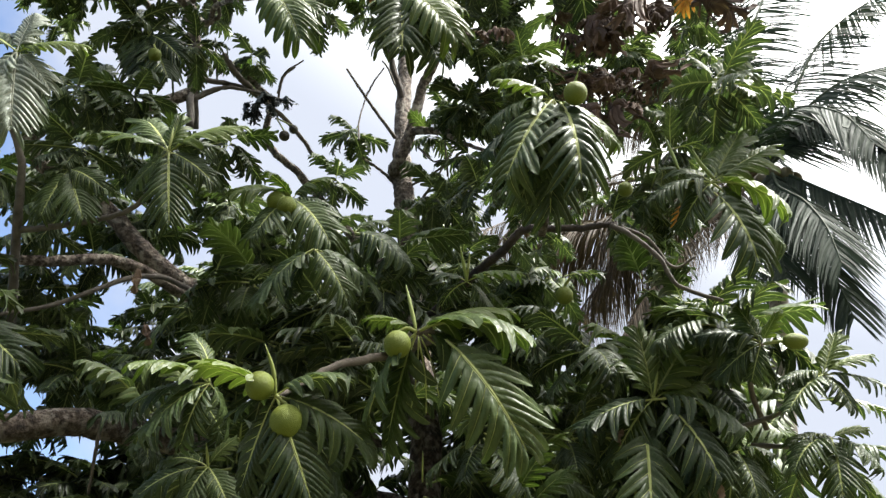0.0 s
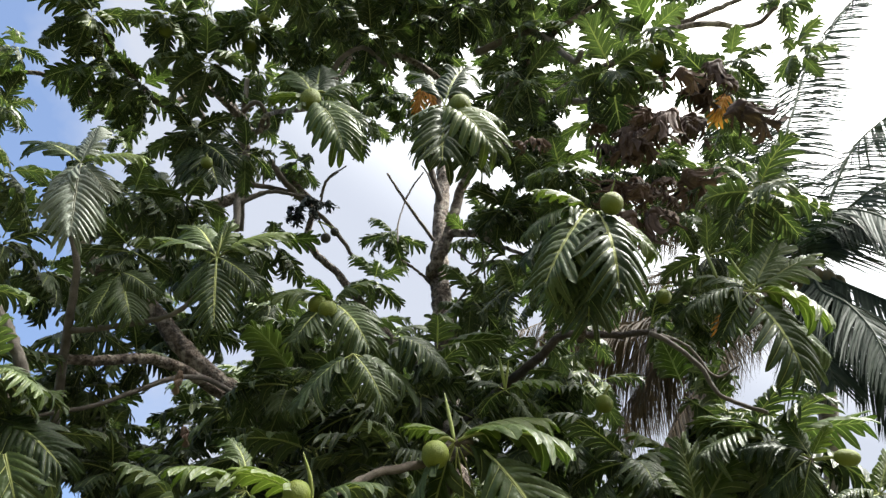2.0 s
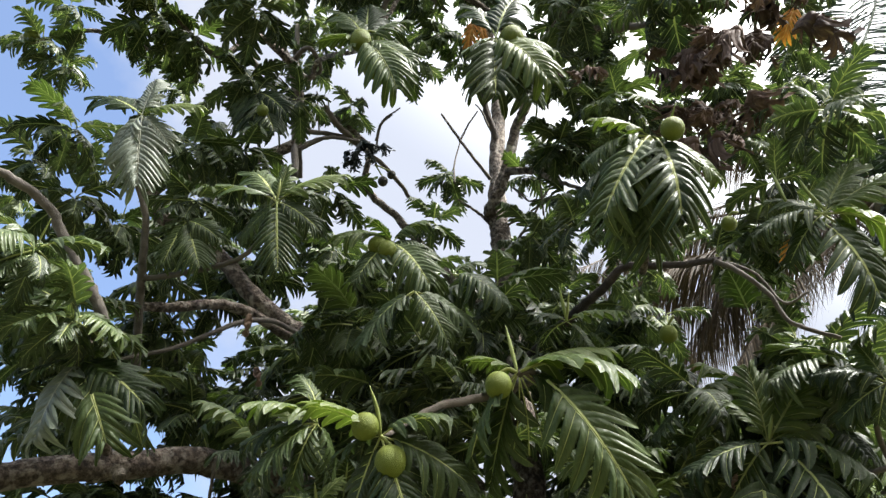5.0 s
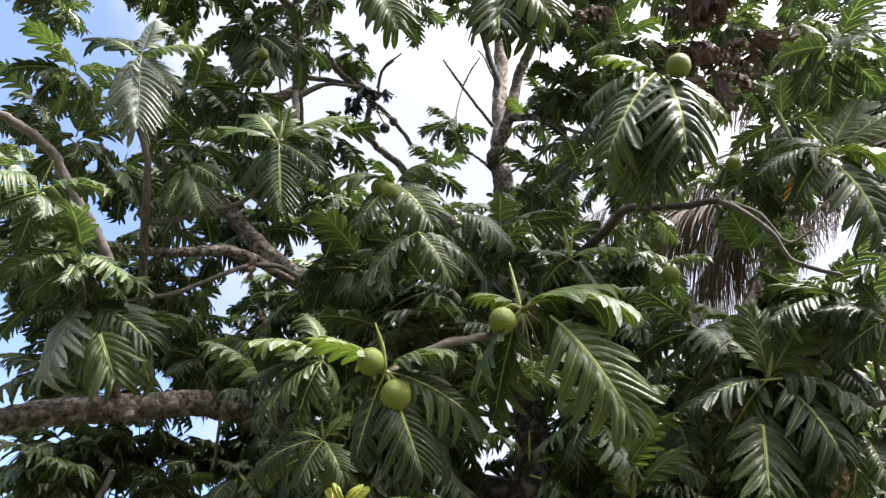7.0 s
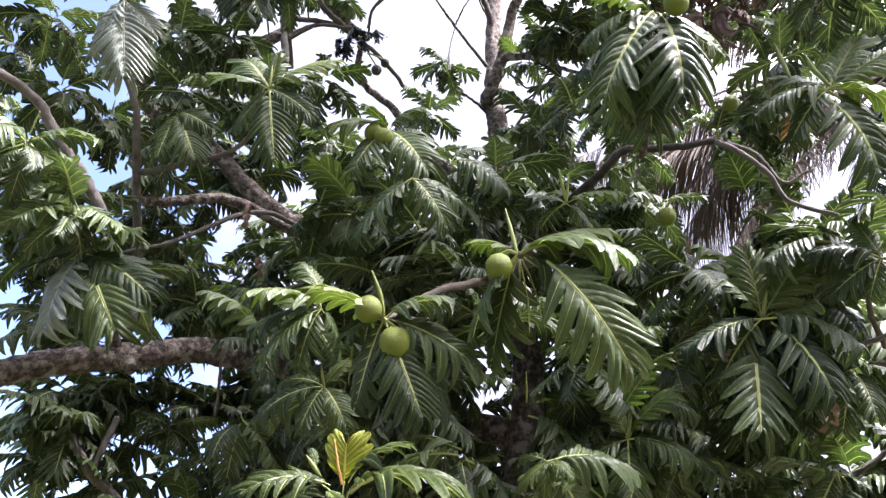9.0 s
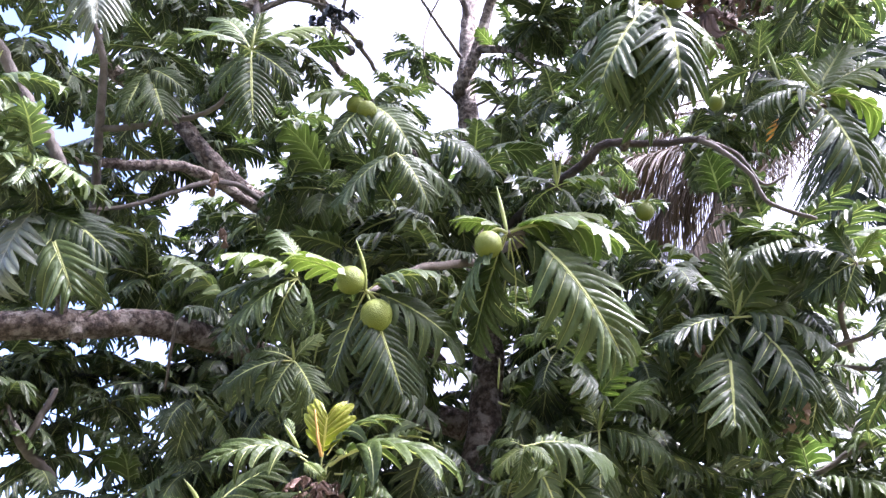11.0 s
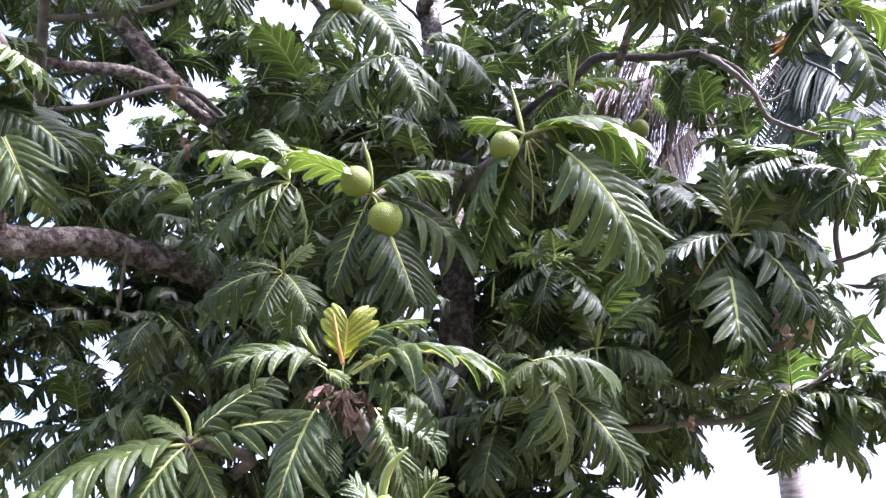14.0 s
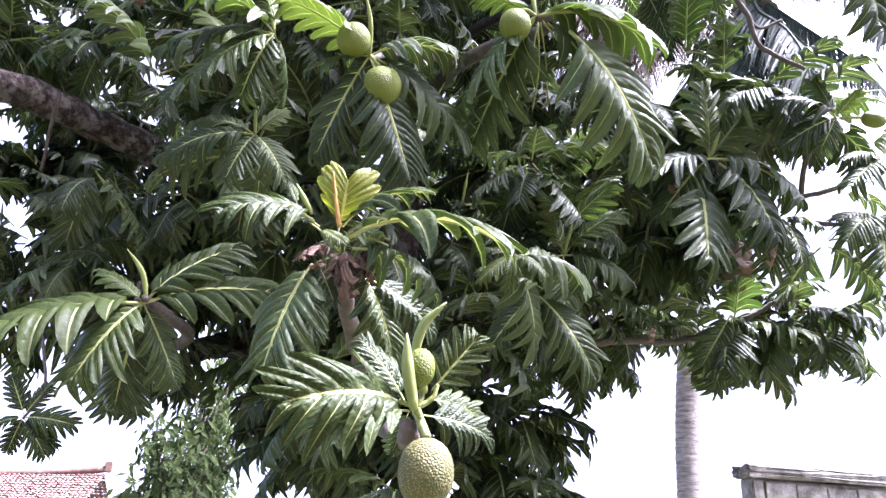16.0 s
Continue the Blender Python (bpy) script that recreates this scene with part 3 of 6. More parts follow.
bough([(-2.73, 3.55, 4.23), (-2.81, 3.45, 4.39), (-3.04, 3.30, 4.71), (-3.19, 3.10, 4.92), (-3.38, 2.85, 4.97), (-3.51, 2.70, 4.97)], 0.040, 0.028, "branch", M_STEM)
# right limb
bough([(-0.18, 5.71, 5.13), (0.29, 4.77, 5.00), (0.52, 4.19, 4.85), (0.67, 3.99, 4.88), (0.91, 3.86, 4.77), (1.19, 3.62, 4.60)], 0.042, 0.021, "branch", M_DARK)
bough([(1.16, 3.63, 4.60), (1.27, 3.60, 4.49), (1.41, 3.61, 4.31), (1.49, 3.64, 4.13), (1.70, 3.57, 3.96)], 0.019, 0.012, "branch", M_STEM)
bough([(1.22, 3.62, 4.58), (1.38, 3.63, 4.48), (1.50, 3.66, 4.28), (1.64, 3.61, 4.32)], 0.012, 0.008, "branch", M_STEM)
bough([(-3.69, 6.21, 3.09), (-3.87, 5.93, 3.30), (-4.04, 5.73, 3.57)], 0.05, 0.035, "branch", M_STEM)
bough([(-3.87, 5.93, 3.30), (-3.76, 5.89, 3.61), (-3.72, 5.86, 3.76)], 0.035, 0.022, "branch", M_STEM)
bough([(0.77, 3.94, 4.79), (0.77, 3.39, 4.81), (0.82, 2.90, 4.86)], 0.03, 0.018)
bough([(-0.34, 6.28, 1.83), (0.55, 5.34, 2.61), (1.12, 4.97, 2.71), (1.49, 4.78, 2.70), (1.77, 4.57, 2.79), (2.07, 4.40, 2.96)], 0.032, 0.014, "branch", M_STEM)
# sky twigs beside the fork
bough([(-0.41, 6.20, 8.17), (-0.77, 6.00, 8.69), (-1.02, 5.90, 9.13)], 0.024, 0.014, "twig", M_TWIG, 6)
bough([(-0.78, 6.00, 8.69), (-0.67, 5.95, 8.94), (-0.55, 5.90, 9.14)], 0.014, 0.009, "twig", M_TWIG, 6)
bough([(-0.81, 5.90, 7.82), (-0.83, 5.95, 8.21), (-0.77, 6.00, 8.70)], 0.012, 0.009, "twig", M_TWIG, 6)
bough([(-0.20, 6.20, 7.39), (0.08, 6.00, 7.41), (0.39, 5.80, 7.53)], 0.016, 0.010, "twig", M_TWIG, 6)
bough([(-0.16, 6.20, 7.04), (0.10, 6.10, 7.45), (0.34, 6.00, 7.87)], 0.018, 0.010, "twig", M_TWIG, 6)
bough([(0.20, 5.90, 7.23), (0.18, 5.80, 7.73)], 0.012, 0.008, "twig", M_TWIG, 6)
bough([(-0.13, 6.00, 7.80), (0.04, 5.90, 7.47), (0.12, 5.85, 7.43)], 0.014, 0.009, "twig", M_TWIG, 6)
bough([(-0.42, 6.10, 9.04), (-0.51, 6.00, 9.26), (-0.59, 6.00, 9.41)], 0.014, 0.010, "twig", M_TWIG, 6)
bough([(-2.57, 5.15, 8.06), (-2.15, 5.50, 8.33), (-1.69, 5.84, 8.43)], 0.035, 0.02, "twig", M_TWIG, 6)
bough([(-1.79, 5.75, 8.49), (-1.71, 5.60, 8.63), (-1.57, 5.53, 8.72)], 0.02, 0.015, "twig", M_TWIG, 6)
bough([(-2.35, 5.25, 8.59), (-2.08, 5.51, 8.34), (-1.63, 5.90, 8.12), (-1.34, 6.24, 7.86)], 0.04, 0.025, "twig", M_TWIG, 6)
bough([(-2.56, 4.69, 8.54), (-2.32, 4.68, 8.38), (-2.16, 4.43, 8.35), (-1.20, 3.37, 6.85)], 0.04, 0.02)
bough([(-2.52, 4.65, 8.58), (-2.76, 4.09, 8.35), (-3.06, 3.93, 7.82), (-3.47, 3.22, 8.01)], 0.05, 0.02)
bough([(0.09, 4.95, 8.32), (-0.22, 4.25, 8.56), (-0.68, 3.85, 8.53), (-1.08, 3.71, 8.33), (-1.13, 3.31, 7.15)], 0.045, 0.02)
bough([(0.65, 3.77, 8.11), (0.88, 3.49, 8.25), (1.35, 3.28, 8.50)], 0.045, 0.02)
bough([(0.66, 4.22, 8.07), (1.20, 3.46, 7.51), (2.08, 3.28, 7.96), (2.76, 3.44, 8.22), (3.05, 3.33, 8.39)], 0.04, 0.02)
bough([(1.94, 3.31, 7.99), (2.48, 3.27, 8.30), (2.78, 3.20, 8.46), (2.89, 2.95, 8.64)], 0.028, 0.018)
bough([(-3.64, 3.83, 7.83), (-4.32, 3.67, 8.03), (-4.84, 3.67, 7.93)], 0.03, 0.015)
bough([(-1.31, 3.72, 7.84), (-1.20, 3.55, 7.96), (-1.02, 3.57, 8.21), (-0.89, 3.77, 8.35), (-0.73, 4.14, 8.62)], 0.03, 0.02, "branch", M_STEM, 7)
bough([(-2.65, 5.70, 7.85), (-2.61, 5.15, 8.34), (-2.59, 4.62, 8.60), (-2.66, 4.22, 8.58)], 0.05, 0.03, "branch", M_STEM)
bough([(-2.64, 5.46, 8.07), (-2.26, 5.42, 8.25), (-1.99, 5.51, 8.26), (-1.64, 5.66, 8.23)], 0.03, 0.015, "twig", M_TWIG, 6)
bough([(-2.30, 5.15, 8.45), (-2.16, 5.34, 8.34), (-1.99, 5.52, 8.25)], 0.045, 0.03, "stub", M_TWIG, 7)
bough([(-2.38, 5.38, 8.24), (-2.36, 4.99, 8.55)], 0.012, 0.008, "twig", M_TWIG, 6)
bough([(-3.26, 3.76, 8.10), (-3.39, 3.63, 8.11), (-3.49, 3.46, 8.15)], 0.03, 0.018, "twig", M_TWIG, 6)
bough([(-1.74, 5.64, 8.21), (-1.66, 5.42, 8.42), (-1.41, 5.26, 8.48)], 0.014, 0.009, "twig", M_TWIG, 6)
bough([(-2.79, 4.39, 8.17), (-2.82, 4.09, 8.10), (-2.70, 4.02, 8.20), (-2.43, 4.13, 8.23)], 0.035, 0.02, "twig", M_TWIG, 6)
bough([(-2.59, 4.62, 8.60), (-2.32, 4.42, 8.58), (-2.21, 4.62, 8.48), (-2.34, 4.70, 8.38)], 0.03, 0.02, "twig", M_TWIG, 6)
bough([(0.13, 3.76, 8.39), (0.66, 3.48, 8.28), (0.98, 3.40, 7.59), (1.03, 3.23, 7.44)], 0.04, 0.025, "branch", M_STEM, 7)
bough([(0.85, 3.73, 7.41), (1.07, 3.59, 7.22), (1.27, 3.32, 6.86)], 0.04, 0.02, "branch", M_STEM, 7)
# lower front boughs
bough([(-0.46, 6.06, 2.03), (-0.52, 4.42, 2.14), (-0.71, 3.30, 2.17), (-0.78, 2.93, 2.22)], 0.05, 0.022, "branch", M_TWIG)
bough([(-0.53, 4.05, 1.99), (-0.57, 2.88, 1.68), (-0.64, 2.30, 1.60), (-0.66, 2.24, 1.63)], 0.04, 0.013, "branch", M_TWIG)
bough([(-0.22, 5.88, 4.65), (-0.17, 3.99, 3.91), (-0.01, 3.16, 3.51), (-0.08, 3.02, 3.46)], 0.05, 0.016, "branch", M_TWIG)
bough([(-0.17, 3.99, 3.91), (-0.52, 3.52, 3.56), (-0.74, 3.14, 3.19)], 0.03, 0.014, "branch", M_TWIG)
bough([(-1.89, 6.11, 2.55), (-1.49, 5.15, 2.50), (-1.46, 4.15, 2.34), (-1.46, 3.55, 2.23)], 0.045, 0.016, "branch", M_TWIG)
bough([(-2.91, 6.16, 2.95), (-2.33, 6.08, 3.10), (-1.69, 6.20, 3.11), (-1.05, 6.09, 2.97)], 0.06, 0.09)
bough([(-1.71, 6.14, 2.58), (-1.25, 5.95, 2.70), (-1.05, 5.99, 2.94)], 0.05, 0.06)

FRONT = (0, -0.55, 1)


def leaves(foot, *tips, up=(0, -0.75, 0.65)):
    for tip, droop, *more in tips:
        wide = 0.88 if more and more[0] is M_YOUNG else 1.0
        kind = {M_DEAD.name: "curled", M_FRESH.name: "lance", M_YOUNG.name: "broad"}.get(more[0].name if more else "", "fine")
        tree.leaf(foot, tip, droop % 2 if kind == "curled" else droop, more[1] if len(more) > 1 else up, more[0] if more else None, kind, spread=wide)


# whorl with the single fruit
A = (-0.08, 3.02, 3.46)
leaves((0.06, 3.00, 3.40), ((0.42, 3.05, 2.79), 1, M_LEAF, (0.3, -1, 0.1)))
leaves(A, ((-0.33, 3.28, 3.07), 1, M_LEAF, (-0.7, -0.5, 0.4)), ((-0.34, 3.13, 3.59), 1, M_YOUNG, (0, -0.2, 1)),
       ((0.48, 3.01, 3.36), 2, M_YOUNG, (0, -0.5, 1)), ((0.42, 3.11, 3.61), 1, M_YOUNG, (0, -0.4, 1)), ((0.33, 3.27, 3.31), 1), ((-0.24, 3.46, 3.02), 0, M_LEAF, (-0.4, -0.7, 0.3)))
fruit(tree, (-0.17, 3.02, 3.39), 0.066, A, 1.0, seed=2)
for stalk in (((-0.06, 3.02, 3.43), (-0.01, 3.10, 3.33), (0.03, 3.18, 3.15)),
              ((-0.07, 3.02, 3.42), (-0.08, 3.10, 3.28), (-0.11, 3.18, 3.14)),
              ((-0.05, 3.02, 3.44), (0.10, 3.10, 3.34), (0.15, 3.18, 3.25)),
              ((-0.07, 3.02, 3.43), (-0.04, 3.10, 3.25), (-0.04, 3.18, 3.11))):
    bough(stalk, 0.0045, 0.003, "leaf_stalk", M_STALK, 5)
bud(tree, A, (-0.13, 2.98, 3.71), 0.016)
A2 = (0.18, 3.09, 3.80)
leaves(A2, ((0.46, 2.99, 3.76), 1, M_YOUNG, (0, -0.3, 1)), ((-0.02, 3.14, 3.88), 1), ((0.32, 3.23, 3.65), 1), ((0.04, 3.33, 3.78), 1))
bud(tree, A2, (0.15, 2.98, 3.94), 0.014)
bud(tree, A2, (0.20, 2.99, 3.92), 0.010)

# whorl with the two fruits
B = (-0.74, 3.12, 3.19)
leaves(B, ((-0.36, 3.12, 3.24), 2, M_LEAF, (0, -0.3, 1)), ((-0.52, 3.19, 2.65), 0, M_LEAF, (0.1, -1, 0.15)), ((-0.27, 3.32, 2.96), 1), ((-0.91, 3.37, 2.79), 0), ((-0.99, 3.21, 3.11), 1),
       ((-1.13, 3.01, 3.30), 1, M_YOUNG, (0, -0.2, 1)), ((-0.62, 3.43, 3.09), 1), ((-0.47, 3.55, 2.83), 1))
fruit(tree, (-0.81, 3.08, 3.22), 0.067, B, 1.02, seed=3)
fruit(tree, (-0.68, 3.13, 3.06), 0.079, B, 1.02, seed=4)
bud(tree, B, (-0.79, 2.99, 3.39), 0.015, (0.012, 0, 0))
B2 = (-1.13, 3.32, 3.37)
leaves(B2, ((-1.49, 3.12, 3.35), 2, M_YOUNG, (0, -0.3, 1)), ((-1.42, 3.31, 3.05), 1), ((-1.23, 3.38, 3.02), 1), ((-1.07, 3.56, 3.18), 1), ((-1.30, 3.33, 3.67), 2, M_LEAF, (0, -0.3, 1)), ((-1.55, 3.39, 3.27), 1))
bud(tree, B2, (-1.18, 3.24, 3.50), 0.012)

# whorl with the yellow leaf
tree.leaf((-0.80, 2.88, 2.33), (-0.79, 2.83, 2.49), 0, (0.1, -1, 0.1), M_YELLOW, "fused", spread=1.25)
bough([(-0.80, 2.86, 2.32), (-0.82, 2.84, 2.39), (-0.84, 2.82, 2.49)], 0.0085, 0.003, "leaf_stalk", M_ORANGE, 6, "orange ageing leaf stalk")
tree.leaf((-0.79, 2.90, 2.34), (-0.52, 2.82, 2.46), 2, (-0.1, -0.6, 0.8), M_FRESH, "lance")
tree.leaf((-0.77, 2.86, 2.29), (-0.29, 2.62, 2.20), 2, (0.05, -0.6, 0.8), M_FRESH, "lance", spread=0.90)
tree.leaf((-0.88, 2.86, 2.33), (-1.18, 2.74, 2.24), 2, (0, -0.6, 0.8), M_FRESH, "lance", spread=0.90)
tree.leaf((-0.86, 2.84, 2.29), (-0.77, 2.78, 2.22), 1, (0, -0.8, 0.6), M_YOUNG, "broad", spread=0.80)
tree.leaf((-0.86, 2.90, 2.33), (-1.06, 2.86, 2.35), 1, (0, -0.7, 0.7), M_LEAF, "fine")
tree.leaf((-0.75, 2.90, 2.27), (-0.48, 2.78, 2.07), 2, (0.4, -0.2, 0.9), M_LEAF, "fine", spread=0.80)
tree.leaf((-0.87, 2.90, 2.20), (-0.98, 2.84, 1.79), 1, (-0.3, -0.9, 0.35), M_LEAF, "fine")
tree.leaf((-0.85, 2.88, 2.19), (-0.79, 2.84, 2.05), 0, (0.2, -1, 0.2), M_LEAF, "fine")
tree.leaf((-0.89, 3.00, 2.21), (-0.83, 2.98, 1.95), 0, (0, -0.95, 0.25), M_LEAF, "fine")
tree.leaf((-0.69, 3.00, 2.21), (-0.57, 3.02, 1.91), 1, (0.3, -0.9, 0.3), M_LEAF, "fine")
tree.leaf((-0.68, 3.00, 2.21), (-0.43, 3.05, 2.05), 1, (0.4, -0.8, 0.4), M_LEAF, "fine")
tree.leaf((-0.94, 2.95, 2.42), (-0.98, 2.95, 2.50), 0, (0.3, -0.9, 0.2), M_LEAF, "fine")
tree.leaf((-0.81, 2.86, 2.23), (-0.78, 2.84, 2.11), 0, (0, -1, 0.3), M_DEAD, "curled", spread=0.70)
tree.leaf((-0.79, 2.86, 2.22), (-0.75, 2.84, 2.15), 1, (0, -1, 0.3), M_DEAD, "curled", spread=0.70)
tree.leaf((-0.82, 2.86, 2.23), (-0.91, 2.84, 2.19), 1, (0, -1, 0.3), M_DEAD, "curled", spread=0.70)
tree.leaf((-0.78, 2.86, 2.23), (-0.78, 2.84, 2.08), 1, (0, -1, 0.3), M_DEAD, "curled", spread=0.70)
tree.leaf((-0.74, 2.86, 2.23), (-0.68, 2.84, 2.13), 0, (0, -1, 0.3), M_DEAD, "curled", spread=0.70)
bough([(-0.79, 2.88, 2.24), (-0.80, 2.88, 2.29), (-0.80, 2.88, 2.34)], 0.0060, 0.003, "leaf_stalk", M_STALK, 6)
bough([(-0.78, 2.88, 2.24), (-0.78, 2.88, 2.29), (-0.74, 2.88, 2.34), (-0.68, 2.88, 2.38)], 0.0055, 0.003, "leaf_stalk", M_STALK, 6)
bough([(-0.79, 2.88, 2.24), (-0.85, 2.88, 2.30), (-0.91, 2.88, 2.34)], 0.0050, 0.003, "leaf_stalk", M_STALK, 6)
bough([(-0.79, 2.88, 2.24), (-0.81, 2.88, 2.22), (-0.86, 2.88, 2.20)], 0.0050, 0.003, "leaf_stalk", M_STALK, 6)
bud(tree, (-0.89, 2.86, 2.35), (-0.95, 2.82, 2.43), 0.013)

# whorl with the ripening fruit
K = (-0.64, 2.23, 1.65)
tree.leaf((-0.68, 2.22, 1.66), (-0.94, 2.08, 1.60), 2, (-0.35, -1, 0.2), M_FRESH, "lance", spread=1.05)
tree.leaf((-0.66, 2.20, 1.64), (-0.86, 2.12, 1.56), 1, (-0.1, -0.8, 0.5), M_LEAF, "lance", spread=0.90)
tree.leaf((-0.61, 2.22, 1.69), (-0.51, 2.20, 1.82), 0, (0.3, -1, 0.2), M_FRESH, "lance", spread=1.10)
tree.leaf((-0.62, 2.24, 1.64), (-0.45, 2.30, 1.61), 1, (0.1, -0.9, 0.4), M_LEAF, "fine")
tree.leaf((-0.59, 2.36, 1.70), (-0.44, 2.40, 1.67), 1, (0.1, -0.9, 0.4), M_LEAF, "fine")
tree.leaf((-0.63, 2.36, 1.67), (-0.66, 2.40, 1.57), 0, (0, -0.9, 0.3), M_LEAF, "fine")
tree.leaf((-0.62, 2.50, 1.72), (-0.75, 2.50, 1.87), 1, (-0.2, -0.8, 0.6), M_LEAF, "fine")
bough([(-0.64, 2.21, 1.64), (-0.65, 2.21, 1.65), (-0.68, 2.21, 1.66)], 0.0065, 0.005, "leaf_stalk", M_STALK, 6)
bough([(-0.64, 2.21, 1.65), (-0.61, 2.21, 1.67), (-0.60, 2.21, 1.70)], 0.0065, 0.005, "leaf_stalk", M_STALK, 6)
bough([(-0.64, 2.21, 1.65), (-0.63, 2.21, 1.68), (-0.63, 2.21, 1.71)], 0.0060, 0.005, "leaf_stalk", M_STALK, 6)
bough([(-0.64, 2.21, 1.65), (-0.63, 2.21, 1.62), (-0.62, 2.21, 1.60)], 0.0080, 0.005, "leaf_stalk", M_STALK, 6)
fruit(tree, (-0.64, 2.20, 1.73), 0.031, (-0.63, 2.21, 1.68), 1.3, seed=5, label="small young green breadfruit")
fruit(tree, (-0.62, 2.19, 1.52), 0.056, K, 1.2, M_FRUIT_OLD, seed=6, label="large ripening breadfruit with brown-specked skin")
bud(tree, (-0.65, 2.19, 1.64), (-0.68, 2.16, 1.79), 0.022, (-0.006, 0, 0.004))
bud(tree, (-0.65, 2.24, 1.75), (-0.59, 2.20, 1.88), 0.018, (-0.016, 0, 0.012))

# lower left whorls
L1 = (-1.46, 3.58, 2.23)
leaves((-1.47, 3.58, 2.22), ((-1.94, 3.30, 1.91), 1, M_FRESH, (-0.1, -0.6, 0.8)), ((-1.63, 3.43, 1.82), 1, M_LEAF, (-0.2, -0.9, 0.4)), ((-1.12, 3.58, 2.50), 1, M_FRESH, (0, -0.6, 0.8)), ((-0.94, 3.56, 2.30), 1, M_FRESH, (0.1, -0.7, 0.7)), ((-1.67, 3.63, 2.35), 1, M_YOUNG), ((-1.30, 3.73, 1.92), 0), ((-1.53, 3.78, 1.82), 0))
bud(tree, L1, (-1.55, 3.50, 2.40), 0.016, (0.02, 0, 0.01))
bough([(-1.46, 4.15, 2.34), (-1.46, 3.75, 2.26), L1], 0.02, 0.014, "branch", M_TWIG, 7)
leaves((-2.12, 4.71, 1.92), ((-1.85, 4.68, 1.89), 1, M_LEAF, (0, -1, 0.4)), ((-1.97, 4.72, 1.73), 0, M_LEAF, (0.2, -1, 0.2)), ((-2.27, 4.67, 1.84), 1))
bough([(-2.41, 5.25, 2.88), (-2.16, 4.83, 2.34), (-2.06, 4.71, 2.06), (-2.12, 4.71, 1.91)], 0.010, 0.006, "twig", M_TWIG, 6)
leaves((-1.66, 4.20, 2.23), ((-1.64, 4.20, 1.85), 0, M_LEAF, (0.2, -0.9, 0.3)), ((-1.51, 4.25, 1.86), 0, M_LEAF, (0.2, -0.9, 0.3)), ((-1.45, 4.20, 2.01), 1, M_LEAF, (0.2, -0.9, 0.3)), ((-1.75, 4.20, 1.96), 1, M_LEAF, (-0.2, -0.9, 0.3)), ((-1.78, 4.30, 2.13), 1, M_LEAF, (0.2, -0.9, 0.3)))
bough([(-1.70, 4.60, 2.63), (-1.65, 4.35, 2.39), (-1.65, 4.20, 2.23)], 0.016, 0.008, "twig", M_TWIG, 6)
leaves((-2.12, 4.71, 1.93), ((-2.23, 4.71, 2.13), 0, M_LEAF, (0.2, -0.9, 0.3)), ((-2.03, 4.71, 2.10), 0, M_LEAF, (0.2, -0.9, 0.3)), ((-1.94, 4.76, 1.77), 0, M_LEAF, (0.2, -0.9, 0.3)), ((-2.17, 4.76, 1.74), 0, M_LEAF, (0.2, -0.9, 0.3)))
L2 = (-1.17, 3.66, 3.07)
leaves(L2, ((-1.56, 3.71, 2.86), 2), ((-1.26, 3.59, 2.76), 1), ((-0.99, 3.59, 2.79), 1), ((-1.04, 3.68, 3.24), 1, M_YOUNG), ((-1.49, 3.81, 3.13), 2), ((-1.14, 3.90, 2.82), 1))
bud(tree, L2, (-1.18, 3.59, 3.17), 0.012)
L3 = (-1.28, 3.63, 3.45)
leaves(L3, ((-1.60, 3.67, 3.14), 1), ((-1.15, 3.78, 3.26), 1), ((-1.71, 3.79, 3.47), 2), ((-1.52, 3.67, 3.69), 1, M_YOUNG))

# right of the trunk
Y = (0.02, 3.63, 2.63)
leaves(Y, ((-0.14, 3.62, 2.48), 1, M_YOUNG), ((-0.01, 3.60, 2.44), 2, M_YOUNG), ((0.14, 3.52, 2.50), 2, M_YOUNG), ((-0.12, 3.75, 2.69), 1, M_FRESH), ((0.21, 3.92, 2.24), 1), ((0.48, 3.92, 2.61), 2))
R1 = (0.54, 4.32, 3.22)
leaves(R1, ((0.77, 4.02, 3.35), 1, M_YOUNG), ((0.37, 4.31, 3.35), 1, M_YOUNG), ((0.29, 4.53, 3.22), 2), ((0.69, 4.32, 2.83), 1), ((0.36, 4.42, 2.90), 1), ((0.95, 4.34, 3.05), 2), ((0.17, 4.61, 3.35), 2))
bud(tree, R1, (0.52, 4.24, 3.15), 0.018)
leaves((0.44, 3.93, 3.00), ((0.60, 3.71, 3.16), 0, M_YOUNG, (-0.2, -1, 0.2)), ((0.25, 3.89, 3.11), 0, M_YOUNG, (0.2, -1, 0.2)))
R2 = (1.47, 4.92, 3.78)
leaves(R2, ((1.24, 4.81, 3.00), 0), ((1.72, 4.46, 3.13), 2), ((1.02, 4.86, 3.39), 2), ((1.67, 4.87, 3.15), 1), ((1.29, 5.20, 3.14), 1), ((2.00, 4.60, 3.50), 2))
R3 = (1.63, 4.97, 4.28)
leaves(R3, ((1.14, 4.63, 4.48), 1, M_YOUNG), ((1.64, 4.45, 4.50), 1, M_YOUNG), ((2.01, 4.26, 4.02), 1, M_YOUNG), ((1.13, 4.77, 3.92), 2), ((1.68, 4.46, 3.67), 2), ((1.52, 4.75, 3.58), 1), ((2.03, 4.67, 4.02), 1, M_YOUNG))
bud(tree, R3, (1.38, 4.61, 4.33), 0.02)

